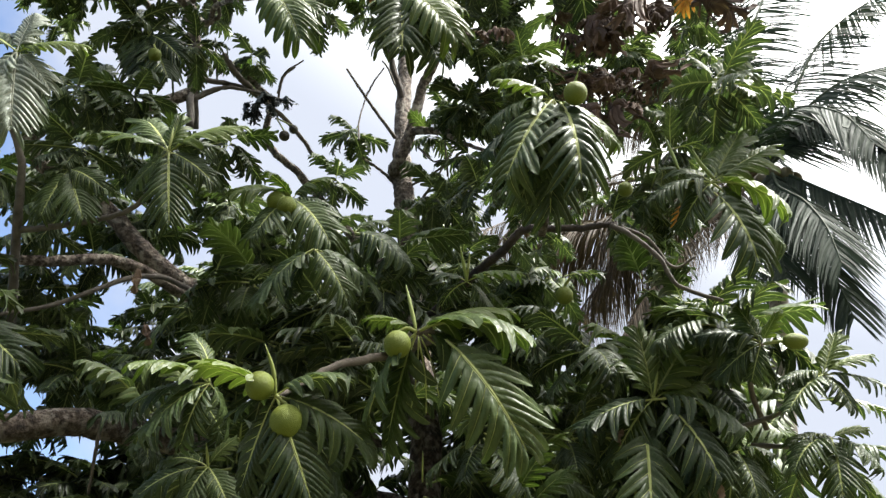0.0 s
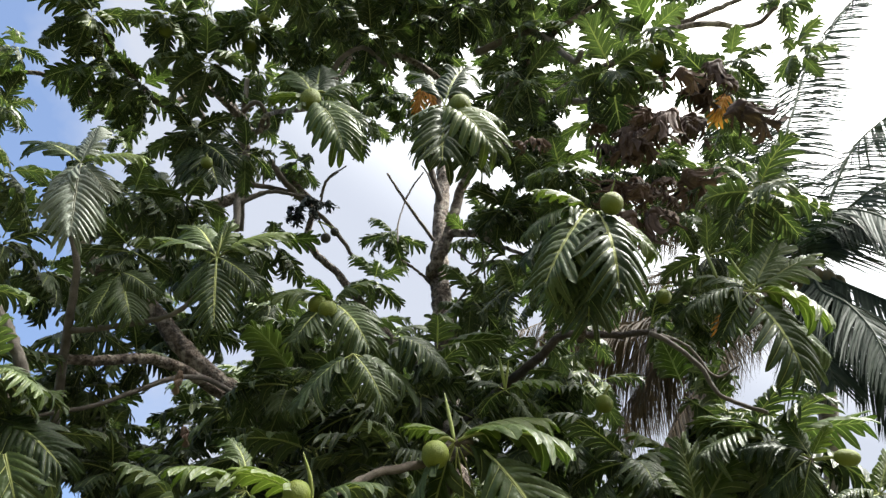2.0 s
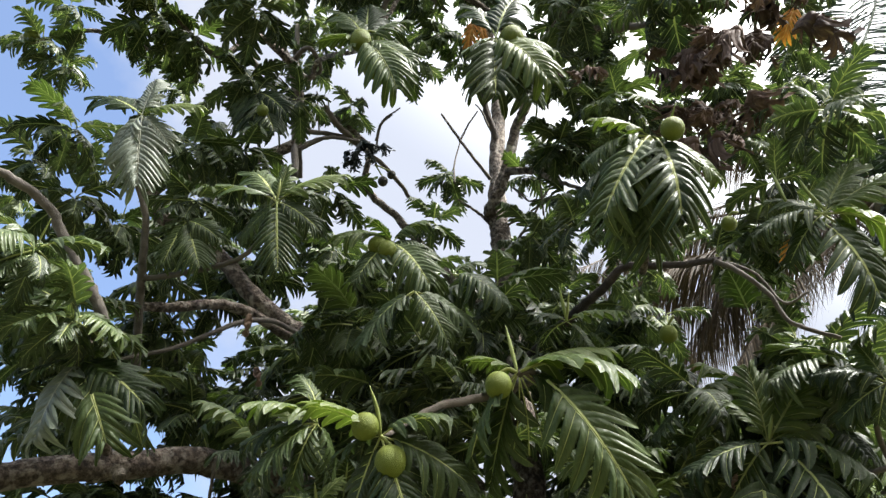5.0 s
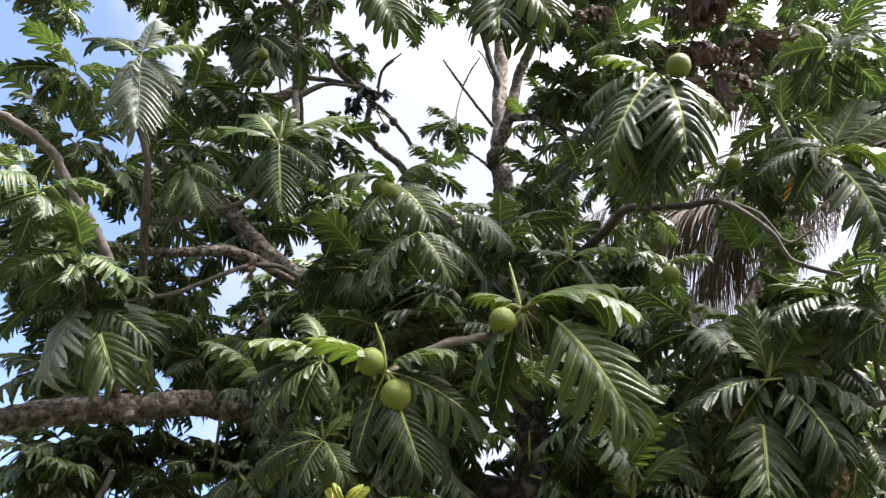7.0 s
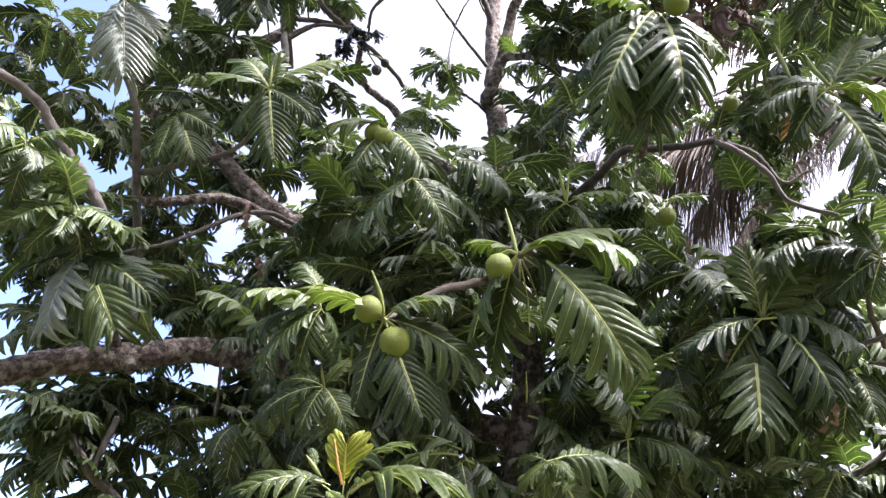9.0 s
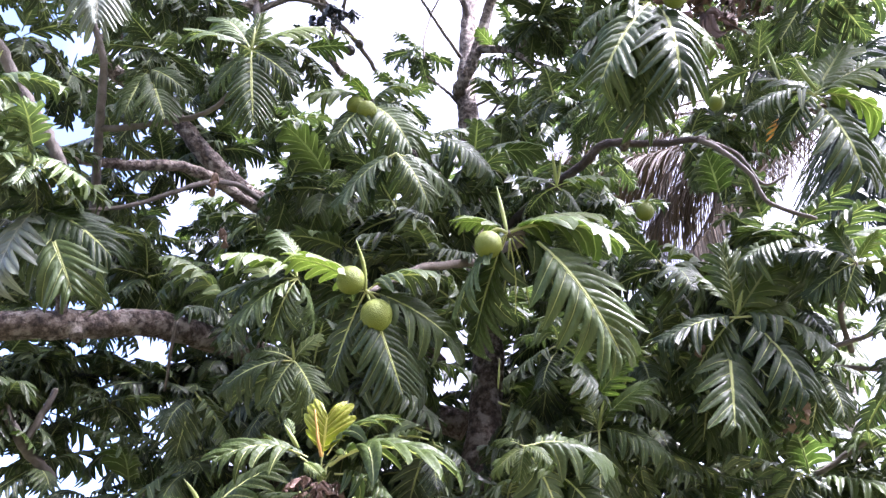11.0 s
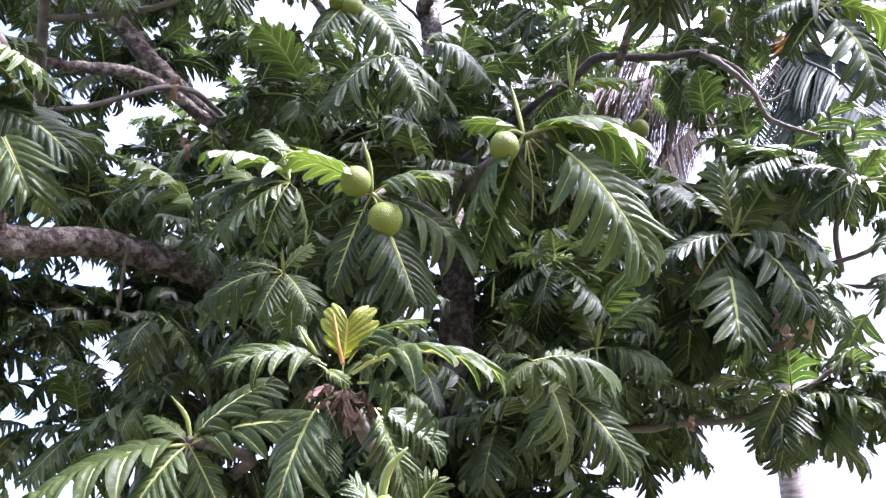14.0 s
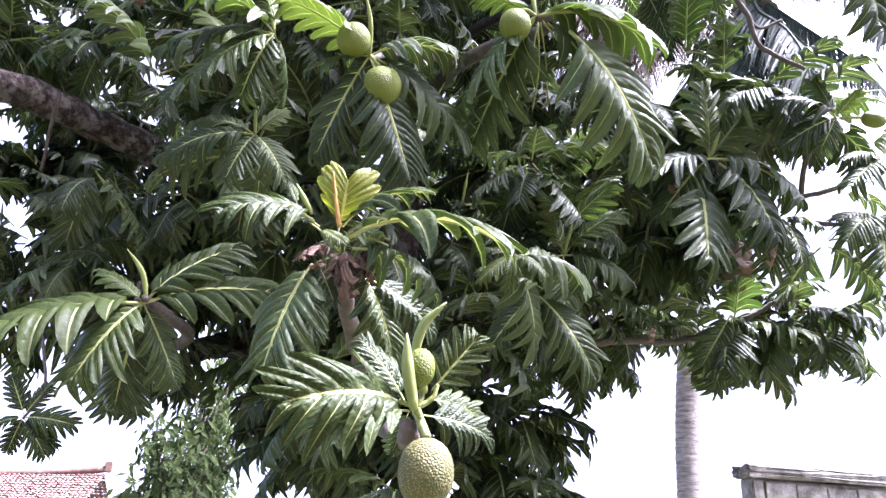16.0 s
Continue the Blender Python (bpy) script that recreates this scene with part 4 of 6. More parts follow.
S1 = (1.29, 3.93, 3.54)
leaves((1.28, 3.93, 3.52), ((0.77, 3.88, 3.28), 1, M_LEAF, (-0.2, -0.7, 0.6)), ((1.72, 3.78, 3.18), 2, M_LEAF, (0.2, -0.5, 0.9)), ((1.26, 3.88, 4.02), 0, M_YOUNG, (0.2, -0.95, 0.2)), ((1.64, 3.93, 3.99), 0, M_YOUNG, (-0.1, -0.95, 0.2)), ((1.10, 3.93, 3.79), 1, M_YOUNG, (0, -0.6, 0.8)), ((0.97, 4.03, 3.10), 1, M_LEAF, (-0.2, -0.8, 0.5)), ((1.67, 4.03, 3.65), 1, M_YOUNG, (0.1, -0.75, 0.6)))
tree.leaf((1.32, 3.90, 3.48), (1.48, 3.72, 2.91), 1, (0.2, -0.75, 0.6), M_LEAF, "lance")
tree.leaf((1.20, 3.92, 3.33), (1.08, 3.75, 2.74), 0, (0, -0.8, 0.55), M_LEAF, "lance")
bud(tree, S1, (1.32, 3.85, 3.66), 0.018)
S2 = (0.48, 4.16, 2.91)
leaves(S2, ((0.37, 4.08, 3.17), 0, M_YOUNG), ((0.79, 3.98, 3.14), 1, M_YOUNG, (0, -0.6, 0.8)), ((0.83, 4.02, 2.69), 2), ((0.44, 4.10, 2.40), 0), ((0.12, 4.19, 2.70), 1), ((0.30, 4.25, 3.04), 1))
bud(tree, S2, (0.51, 4.08, 3.08), 0.02)
leaves((2.17, 3.60, 5.99), ((2.54, 3.60, 6.38), 0, M_YOUNG, (0.1, -1, 0.1)), ((2.03, 3.60, 6.28), 1, M_YOUNG, (0, -0.8, 0.6)), ((2.49, 3.60, 6.09), 0, M_YOUNG, (0, -0.9, 0.3)), ((2.14, 3.65, 5.48), 0, M_PALE_SHEEN, (0.1, -0.95, 0.3)), ((2.71, 3.65, 5.75), 1, M_LEAF, (0.1, -0.8, 0.6)), ((1.69, 3.65, 5.97), 1, M_LEAF, (0, -0.8, 0.6)), ((1.89, 3.75, 5.59), 0, M_LEAF, (-0.2, -0.9, 0.3)), ((2.43, 3.75, 5.56), 1, M_LEAF, (0, -0.9, 0.4)))
bough([(1.97, 4.60, 6.83), (2.02, 4.10, 6.39), (2.11, 3.80, 6.11), (2.16, 3.60, 5.96)], 0.02, 0.012, "branch", M_STEM, 7)

T_ = (1.85, 3.58, 3.68)
leaves(T_, ((1.48, 3.66, 3.75), 2, M_LEAF, (-0.1, -0.6, 0.8)), ((1.58, 3.75, 3.51), 1, M_LEAF, (-0.3, -0.9, 0.4)), ((1.75, 3.65, 3.45), 1), ((1.96, 3.48, 3.83), 0, M_YOUNG, (-0.2, -0.9, 0.4)), ((1.80, 3.65, 3.99), 0, M_YOUNG))
bough([(1.97, 4.09, 3.39), (1.83, 3.83, 3.54), T_], 0.018, 0.012, "branch", M_TWIG, 7)

# middle height
D = (0.81, 2.88, 4.88)
leaves((0.74, 2.88, 4.96), ((0.39, 2.93, 4.28), 1, M_LEAF, (-0.25, -1, 0.05)), ((0.40, 2.86, 5.10), 1, M_YOUNG, (0, -0.7, 0.7)), ((0.89, 2.93, 4.52), 0, M_FRESH, (0.4, -0.9, 0.2)), ((0.33, 2.98, 4.78), 2, M_LEAF, (-0.3, -0.6, 0.7)), ((1.13, 3.03, 4.65), 1, M_YOUNG), ((0.49, 3.06, 4.25), 0), ((0.87, 3.06, 4.35), 0), ((0.30, 3.08, 4.62), 1), ((0.65, 3.08, 4.14), 0))
tree.leaf((0.78, 2.88, 4.93), (0.80, 2.86, 4.20), 1, (0.3, -1, 0.05), M_LEAF, "lance")
fruit(tree, (0.85, 2.78, 4.89), 0.069, D, 1.0, seed=7)
bud(tree, D, (0.88, 2.70, 5.02), 0.013)
E_ = (1.66, 3.12, 4.51)
leaves((1.64, 3.12, 4.49), ((2.10, 3.12, 4.78), 0, M_YOUNG, (0, -0.9, 0.35)), ((1.96, 3.17, 4.97), 0, M_YOUNG, (0, -0.95, 0.2)), ((1.22, 3.17, 4.33), 2, M_LEAF, (-0.1, -0.6, 0.8)), ((1.98, 3.07, 4.16), 2, M_YOUNG, (0.2, -0.4, 0.9)), ((1.40, 3.24, 4.18), 1, M_LEAF, (-0.3, -0.8, 0.4)), ((2.04, 3.32, 4.11), 0, M_LEAF, (0, -0.9, 0.4)), ((1.43, 3.27, 4.74), 1, M_LEAF, (0, -0.9, 0.4)))
tree.leaf((1.63, 3.12, 4.41), (1.73, 3.10, 3.82), 1, (0.15, -0.9, 0.4), M_LEAF, "lance")
tree.leaf((1.54, 3.30, 4.49), (1.44, 3.30, 4.29), 1, (0.2, -1, 0.3), M_ORANGE, "lance", spread=0.85)
bud(tree, E_, (1.56, 3.06, 4.71), 0.020, (-0.02, 0, 0.02))
bud(tree, (1.46, 3.10, 4.58), (1.42, 3.06, 4.82), 0.018)
F_ = (-0.92, 3.65, 4.90)
leaves(F_, ((-1.32, 3.50, 4.79), 2, M_YOUNG), ((-0.65, 3.67, 5.08), 2, M_LEAF, FRONT), ((-0.58, 3.70, 4.75), 2), ((-1.11, 3.52, 4.41), 1), ((-0.59, 3.54, 4.36), 1), ((-1.06, 3.38, 4.90), 1, M_YOUNG))
fruit(tree, (-1.00, 3.57, 4.81), 0.066, F_, 1.0, seed=8)
fruit(tree, (-0.92, 3.53, 4.73), 0.064, F_, 1.0, seed=9)
G_ = (-0.70, 3.44, 4.31)
leaves(G_, ((-0.48, 3.54, 3.96), 1), ((-1.04, 3.51, 3.90), 1), ((-0.86, 3.61, 4.02), 1), ((-0.32, 3.72, 4.15), 1))
leaves((-0.49, 3.64, 4.59), ((-0.11, 3.66, 4.26), 2), ((-0.29, 3.77, 4.76), 2))
H_ = (-1.61, 3.20, 4.92)
leaves((-1.61, 3.20, 4.91), ((-1.52, 3.30, 4.34), 0, M_LEAF, (0.05, -0.95, 0.35)), ((-2.06, 3.25, 5.09), 1, M_LEAF, (0, -0.7, 0.7)), ((-1.15, 3.25, 5.15), 1, M_YOUNG, (0, -0.7, 0.7)), ((-1.57, 3.15, 5.21), 0, M_YOUNG, (0.3, -0.9, 0.2)), ((-1.88, 3.35, 4.69), 0, M_LEAF, (-0.3, -0.9, 0.3)), ((-1.30, 3.32, 4.70), 1, M_LEAF, (0.3, -0.9, 0.3)), ((-1.36, 3.40, 5.12), 1, M_LEAF, (0, -0.9, 0.4)), ((-1.91, 3.35, 5.36), 1, M_LEAF, (0, -0.9, 0.4)))
bud(tree, H_, (-1.60, 3.15, 5.07), 0.016)
leaves((-2.61, 2.90, 5.53), ((-2.46, 3.00, 4.83), 0, M_PALE_SHEEN, (0.1, -0.95, 0.3)), ((-2.62, 2.90, 5.95), 0, M_PALE_SHEEN, (0, -0.95, 0.2)), ((-2.19, 2.95, 5.61), 1, M_YOUNG, (0, -0.8, 0.6)), ((-2.36, 3.05, 5.27), 1, M_PALE_SHEEN, (0.3, -0.9, 0.3)), ((-2.74, 3.00, 5.07), 1, M_PALE_SHEEN, (0, -0.9, 0.4)), ((-3.10, 3.00, 5.87), 1, M_LEAF, (0, -0.9, 0.4)), ((-2.46, 3.15, 5.05), 0, M_LEAF, (0.3, -0.9, 0.3)))
leaves((-2.63, 3.90, 6.23), ((-2.64, 3.80, 6.58), 0, M_PALE_SHEEN, (0.1, -1, 0.1)), ((-2.92, 3.90, 6.33), 1, M_LEAF, (0, -0.9, 0.4)), ((-2.44, 3.90, 6.42), 1, M_LEAF, (0, -0.9, 0.4)), ((-2.81, 4.00, 5.97), 0, M_LEAF, (0, -0.9, 0.4)), ((-2.53, 4.00, 5.83), 0, M_LEAF, (0, -0.9, 0.4)), ((-2.37, 4.00, 6.09), 1, M_LEAF, (0, -0.9, 0.4)), ((-2.92, 4.00, 6.71), 1, M_YOUNG, (0, -0.9, 0.4)))
leaves((-2.49, 4.00, 7.23), ((-2.69, 4.00, 6.99), 1, M_LEAF, (0, -0.9, 0.4)), ((-2.56, 4.00, 6.63), 0, M_LEAF, (0, -0.9, 0.4)), ((-2.37, 4.00, 6.48), 0, M_LEAF, (0, -0.9, 0.4)), ((-2.17, 4.00, 6.54), 0, M_LEAF, (0.3, -0.9, 0.3)), ((-2.10, 4.00, 6.82), 1, M_LEAF, (0, -0.9, 0.4)), ((-2.79, 4.10, 7.75), 1, M_LEAF, (0, -0.9, 0.4)), ((-2.37, 4.10, 7.65), 1, M_LEAF, (0, -0.9, 0.4)))
fruit(tree, (-2.32, 3.90, 6.81), 0.055, (-2.47, 4.00, 7.20), 1.05, seed=32)
leaves((-2.46, 3.60, 5.17), ((-2.52, 3.60, 4.71), 0, M_LEAF, (0, -0.9, 0.4)), ((-2.21, 3.60, 4.66), 0, M_LEAF, (0, -0.9, 0.4)), ((-2.14, 3.60, 4.95), 1, M_LEAF, (0, -0.9, 0.4)), ((-2.66, 3.60, 5.07), 1, M_LEAF, (0, -0.9, 0.4)))
bough([(-2.47, 5.20, 7.33), (-2.60, 5.15, 8.14), (-2.70, 5.00, 8.97), (-2.74, 4.80, 9.70)], 0.042, 0.030, "branch", M_STEM, 9)
bough([(-2.54, 5.20, 7.78), (-2.29, 5.30, 8.07), (-1.97, 5.40, 8.12), (-1.61, 5.50, 8.06)], 0.026, 0.016, "branch", M_STEM, 7)

# whorls at the crown's right edge
leaves((2.17, 3.65, 3.51), ((1.85, 3.60, 3.23), 1, M_LEAF, (-0.3, -0.7, 0.6)), ((2.44, 3.55, 3.56), 1, M_YOUNG, (0.1, -0.6, 0.8)), ((2.23, 3.60, 3.24), 1, M_LEAF, (0.3, -0.6, 0.7)), ((1.88, 3.65, 3.43), 2, M_LEAF, (-0.2, -0.5, 0.9)), ((2.47, 3.60, 3.38), 1, M_LEAF, (0.3, -0.5, 0.8)), ((2.35, 3.65, 3.79), 0, M_YOUNG))
leaves((2.14, 3.75, 3.18), ((1.81, 3.65, 2.92), 2, M_LEAF, (-0.2, -0.5, 0.9)), ((2.02, 3.65, 2.78), 1, M_LEAF, (0, -0.7, 0.7)), ((2.28, 3.65, 2.92), 2, M_LEAF, (0.3, -0.5, 0.8)), ((1.88, 3.75, 3.12), 2, M_FRESH, (-0.2, -0.4, 1)), ((2.34, 3.70, 3.20), 1, M_YOUNG))
leaves((1.67, 3.90, 3.18), ((1.37, 3.80, 2.89), 1, M_LEAF, (-0.2, -0.6, 0.8)), ((1.67, 3.80, 2.85), 1, M_LEAF, (0.2, -0.6, 0.8)), ((1.84, 3.80, 3.09), 2, M_LEAF, (0.2, -0.4, 1)), ((1.52, 3.90, 2.80), 1))
bough([(1.74, 4.00, 3.35), (2.01, 3.80, 3.39), (2.18, 3.67, 3.52)], 0.016, 0.011, "branch", M_STEM, 7)
bough([(1.83, 4.05, 3.27), (2.02, 3.90, 3.20), (2.15, 3.77, 3.19)], 0.016, 0.011, "branch", M_STEM, 7)

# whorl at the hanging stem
leaves((-2.75, 3.50, 3.92), ((-3.06, 3.40, 3.71), 1, M_LEAF, (-0.2, -0.8, 0.6)), ((-2.72, 3.40, 3.27), 1, M_PALE_SHEEN, (-0.2, -0.9, 0.3)), ((-2.30, 3.45, 3.27), 1, M_LEAF, (0.2, -0.9, 0.3)), ((-2.18, 3.50, 3.55), 1, M_LEAF, (0.3, -0.8, 0.5)), ((-3.30, 3.60, 4.15), 2), ((-2.45, 3.60, 4.15), 1, M_YOUNG))
leaves((-2.88, 3.40, 4.20), ((-3.10, 3.30, 4.01), 1), ((-3.40, 3.30, 4.19), 1, M_LEAF, (0, -0.5, 1)), ((-2.80, 3.30, 3.90), 1), ((-2.56, 3.40, 4.06), 1), ((-3.33, 3.50, 4.50), 1))
bud(tree, (-2.92, 3.40, 4.22), (-2.92, 3.30, 4.50), 0.014)
bough([(-2.79, 3.55, 4.25), (-2.77, 3.55, 4.05), (-2.79, 3.55, 3.95)], 0.012, 0.009, "twig", M_TWIG, 6)

# fruiting whorls higher up
leaves((-1.23, 3.24, 6.75), ((-1.65, 3.19, 6.71), 1, M_YOUNG, (0, -0.6, 0.8)), ((-1.44, 3.19, 6.47), 1, M_YOUNG), ((-0.88, 3.24, 5.97), 1, M_YOUNG, (0.2, -0.9, 0.2)), ((-0.76, 3.29, 6.36), 1, M_LEAF, (0.3, -0.8, 0.3)), ((-0.90, 3.29, 7.07), 1), ((-1.55, 3.34, 7.35), 1), ((-1.30, 3.34, 7.48), 0), ((-1.04, 3.39, 6.49), 0))
fruit(tree, (-1.26, 3.20, 6.71), 0.088, (-1.15, 3.22, 6.84), 1.2, seed=10)
fruit(tree, (-1.16, 3.34, 6.52), 0.092, (-1.13, 3.24, 6.83), 1.0, seed=11)
leaves((-0.16, 3.06, 6.38), ((-0.17, 3.06, 5.60), 0, M_FRESH, (0, -1, 0.1)), ((0.24, 3.06, 5.68), 1, M_YOUNG, (0.2, -0.9, 0.3)), ((0.29, 3.11, 6.15), 1, M_YOUNG), ((-0.46, 3.11, 6.18), 1), ((0.02, 3.11, 7.01), 1), ((-0.37, 3.11, 6.90), 1), ((-0.33, 3.16, 5.80), 0), ((0.09, 3.16, 5.62), 0))
fruit(tree, (-0.04, 3.05, 6.36), 0.085, (-0.11, 3.04, 6.49), 1.1, seed=12)
fruit(tree, (-0.16, 3.11, 6.31), 0.066, (-0.11, 3.06, 6.47), 1.0, seed=13)
fruit(tree, (-0.17, 3.23, 6.23), 0.08, (-0.11, 3.06, 6.47), 1.0, seed=14)
fruit(tree, (1.53, 2.99, 6.87), 0.075, (1.51, 2.94, 7.03), 1.0, seed=15)
fruit(tree, (-2.84, 3.06, 7.92), 0.062, (-2.78, 3.08, 8.05), 1.0, seed=16)
fruit(tree, (-2.78, 3.18, 7.89), 0.066, (-2.77, 3.11, 8.05), 1.0, seed=17)
fruit(tree, (-1.98, 3.36, 8.43), 0.075, (-2.05, 3.30, 8.56), 1.0, seed=18)
fruit(tree, (-2.16, 3.57, 8.27), 0.075, (-2.10, 3.50, 8.44), 1.0, seed=19)
fruit(tree, (-1.70, 2.83, 8.19), 0.075, (-1.62, 2.81, 8.34), 1.0, seed=20)
fruit(tree, (-1.60, 2.95, 8.16), 0.08, (-1.57, 2.86, 8.32), 1.0, seed=21)
fruit(tree, (-0.60, 2.89, 8.57), 0.08, (-0.55, 2.78, 8.62), 1.0, seed=22)
fruit(tree, (-3.36, 2.75, 8.77), 0.08, (-3.35, 2.62, 8.82), 1.0, seed=23)
fruit(tree, (-4.84, 3.58, 7.85), 0.075, (-4.78, 3.56, 7.91), 1.0, seed=24)
fruit(tree, (1.98, 3.47, 3.62), 0.045, (1.85, 3.56, 3.66), 1.5, lean=(-1, 0.1, 0.1), seed=25, label="oval green breadfruit held out sideways")
fruit(tree, (1.27, 3.52, 4.81), 0.05, (1.32, 3.46, 4.85), 1.0, seed=26)
fruit(tree, (0.88, 4.04, 4.34), 0.06, (0.92, 3.96, 4.43), 1.0, seed=27)
fruit(tree, (2.46, 3.35, 8.86), 0.07, (2.38, 3.31, 8.90), 1.0, M_FRUIT_DARK, seed=28, label="dark withered breadfruit")
fruit(tree, (2.13, 3.43, 8.46), 0.07, (2.09, 3.35, 8.51), 1.0, seed=29)
fruit(tree, (-1.58, 5.55, 7.55), 0.058, (-1.68, 5.50, 7.78), 1.0, M_FRUIT_DARK, seed=30, label="dark withered breadfruit")
fruit(tree, (-1.49, 5.55, 7.65), 0.050, (-1.68, 5.50, 7.78), 1.0, M_FRUIT_DARK, seed=31, label="dark withered breadfruit")


leaves((1.66, 4.45, 2.79), ((1.68, 4.45, 2.34), 0, M_LEAF, (0, -0.9, 0.3)), ((1.41, 4.45, 2.42), 0), ((1.90, 4.50, 2.42), 0), ((2.10, 4.50, 2.54), 0))
leaves((1.52, 4.95, 3.76), ((1.37, 4.95, 2.94), 0, M_LEAF, (0, -0.9, 0.3)))
leaves((1.69, 4.80, 3.82), ((1.91, 4.75, 3.17), 1, M_LEAF, (0.3, -0.9, 0.4)))
leaves((0.19, 3.70, 2.52), ((-0.13, 3.65, 2.56), 1, M_YOUNG, (0, -0.7, 0.7)))
leaves((0.23, 3.90, 2.57), ((0.53, 3.90, 2.15), 1, M_LEAF, (0.3, -0.95, 0.2)), ((-0.01, 3.90, 2.25), 1, M_LEAF, (-0.2, -0.8, 0.5)))
for at, tip in (((1.74, 4.40, 3.29), (1.71, 4.40, 2.92)), ((1.70, 4.40, 3.23), (1.82, 4.38, 3.06)), ((1.52, 4.90, 3.83), (1.48, 4.88, 3.69))):
    tree.leaf(at, tip, 0, (0.3, -1, 0.2), M_HUSK, "husk", spread=1.6)

# papery husks of old buds
for at, tip in (((1.08, 3.94, 3.35), (1.03, 3.95, 3.26)), ((0.32, 3.99, 3.13), (0.34, 4.02, 3.05)), ((1.02, 3.95, 3.33), (1.06, 3.98, 3.24)), ((1.54, 4.06, 3.04), (1.51, 4.03, 2.85)),
                ((1.47, 3.75, 2.96), (1.47, 3.80, 2.83)), ((-2.08, 4.19, 4.77), (-2.07, 4.24, 4.55)), ((-2.06, 4.45, 4.46), (-1.98, 4.48, 4.28)), ((0.84, 3.92, 2.48), (0.85, 3.94, 2.39)), ((-0.76, 2.88, 2.15), (-0.73, 2.85, 2.08)), ((-0.83, 2.87, 2.19), (-0.88, 2.83, 2.15))):
    tree.leaf(at, tip, 0, (0.3, -1, 0.2), M_HUSK, "husk")


# dried leaf bunches and orange leaves
rng = random.Random(77)
for at, n in (((1.16, 3.30, 6.16), 5), ((1.27, 3.18, 6.21), 3), ((1.62, 3.12, 6.02), 6), ((1.33, 3.50, 5.90), 7), ((1.31, 3.45, 5.62), 6), ((1.18, 3.50, 6.45), 5), ((0.50, 3.54, 6.48), 3), ((1.50, 3.76, 6.09), 4), ((1.69, 3.12, 6.75), 3), ((1.65, 3.16, 6.73), 4)):
    for k in range(n):
        foot = Vector(at) + Vector((rng.uniform(-0.26, 0.26), rng.uniform(-0.1, 0.1), rng.uniform(-0.06, 0.14)))
        tree.leaf(foot, foot + Vector((rng.uniform(-0.24, 0.24), rng.uniform(-0.15, 0.05), rng.uniform(-0.34, -0.04))), k % 2, (rng.uniform(-1, 1), -1, 0.3), M_DEAD, "curled")
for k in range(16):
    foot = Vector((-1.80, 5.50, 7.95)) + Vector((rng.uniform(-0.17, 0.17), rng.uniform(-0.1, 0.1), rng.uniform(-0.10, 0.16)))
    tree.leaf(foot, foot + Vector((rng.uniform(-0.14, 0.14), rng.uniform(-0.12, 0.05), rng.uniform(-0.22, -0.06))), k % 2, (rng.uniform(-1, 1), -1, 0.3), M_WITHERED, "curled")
for foot, tip in (((2.12, 3.23, 6.76), (1.97, 3.37, 6.48)), ((-0.37, 3.49, 7.37), (-0.44, 3.66, 7.14)), ((-0.33, 3.51, 7.36), (-0.29, 3.63, 7.17))):
    tree.leaf(foot, tip, 1, (0.2, -1, 0.3), M_ORANGE, "lance", spread=0.85)

def plain_whorls():
    """The other whorls: place, size, leaves."""
    k = 100
    for at, size, n in WHORLS:
        k += 1
        if at[2] > 5.5:
            n = max(8, n)
        whorl(tree, at, (0.4 * math.sin(k * 1.7), -0.35 + 0.3 * math.cos(k * 2.3), 1), n, size, k, own=at[1] < 4.5, with_bud=k % 3 == 0, young=1 if k % 2 else 0, hang=0.8 if at[2] < 5.5 else 1.0)


# crown against the sky
WHORLS = [((-3.50, 3.07, 8.08), 0.51, 14), ((-3.53, 3.45, 7.86), 0.49, 11), ((-3.41, 2.76, 8.74), 0.45, 10), ((-4.52, 3.49, 8.26), 0.37, 8), ((-4.76, 3.62, 7.89), 0.41, 10), ((-4.58, 3.84, 7.74), 0.37, 9),
          ((-2.78, 3.11, 8.04), 0.41, 10), ((-2.54, 3.26, 8.42), 0.45, 11), ((-2.12, 3.44, 8.47), 0.45, 12), ((-2.47, 3.46, 7.86), 0.49, 12), ((-3.20, 3.74, 7.86), 0.49, 12), ((-2.63, 3.99, 7.46), 0.45, 11)]
plain_whorls()
WHORLS = [((-1.62, 2.85, 8.31), 0.49, 11), ((-1.31, 3.23, 8.43), 0.49, 11), ((-0.98, 3.15, 8.85), 0.49, 12), ((-0.57, 3.09, 8.92), 0.49, 12), ((-0.94, 3.52, 8.45), 0.41, 10), ((-0.48, 3.51, 8.73), 0.45, 11),
          ((-2.08, 5.49, 8.88), 0.41, 9), ((-0.90, 6.18, 8.28), 0.41, 10), ((-0.06, 3.44, 8.78), 0.49, 12), ((0.48, 3.31, 8.83), 0.49, 11), ((0.74, 3.53, 8.47), 0.49, 11), ((1.33, 3.27, 8.74), 0.49, 11)]
plain_whorls()
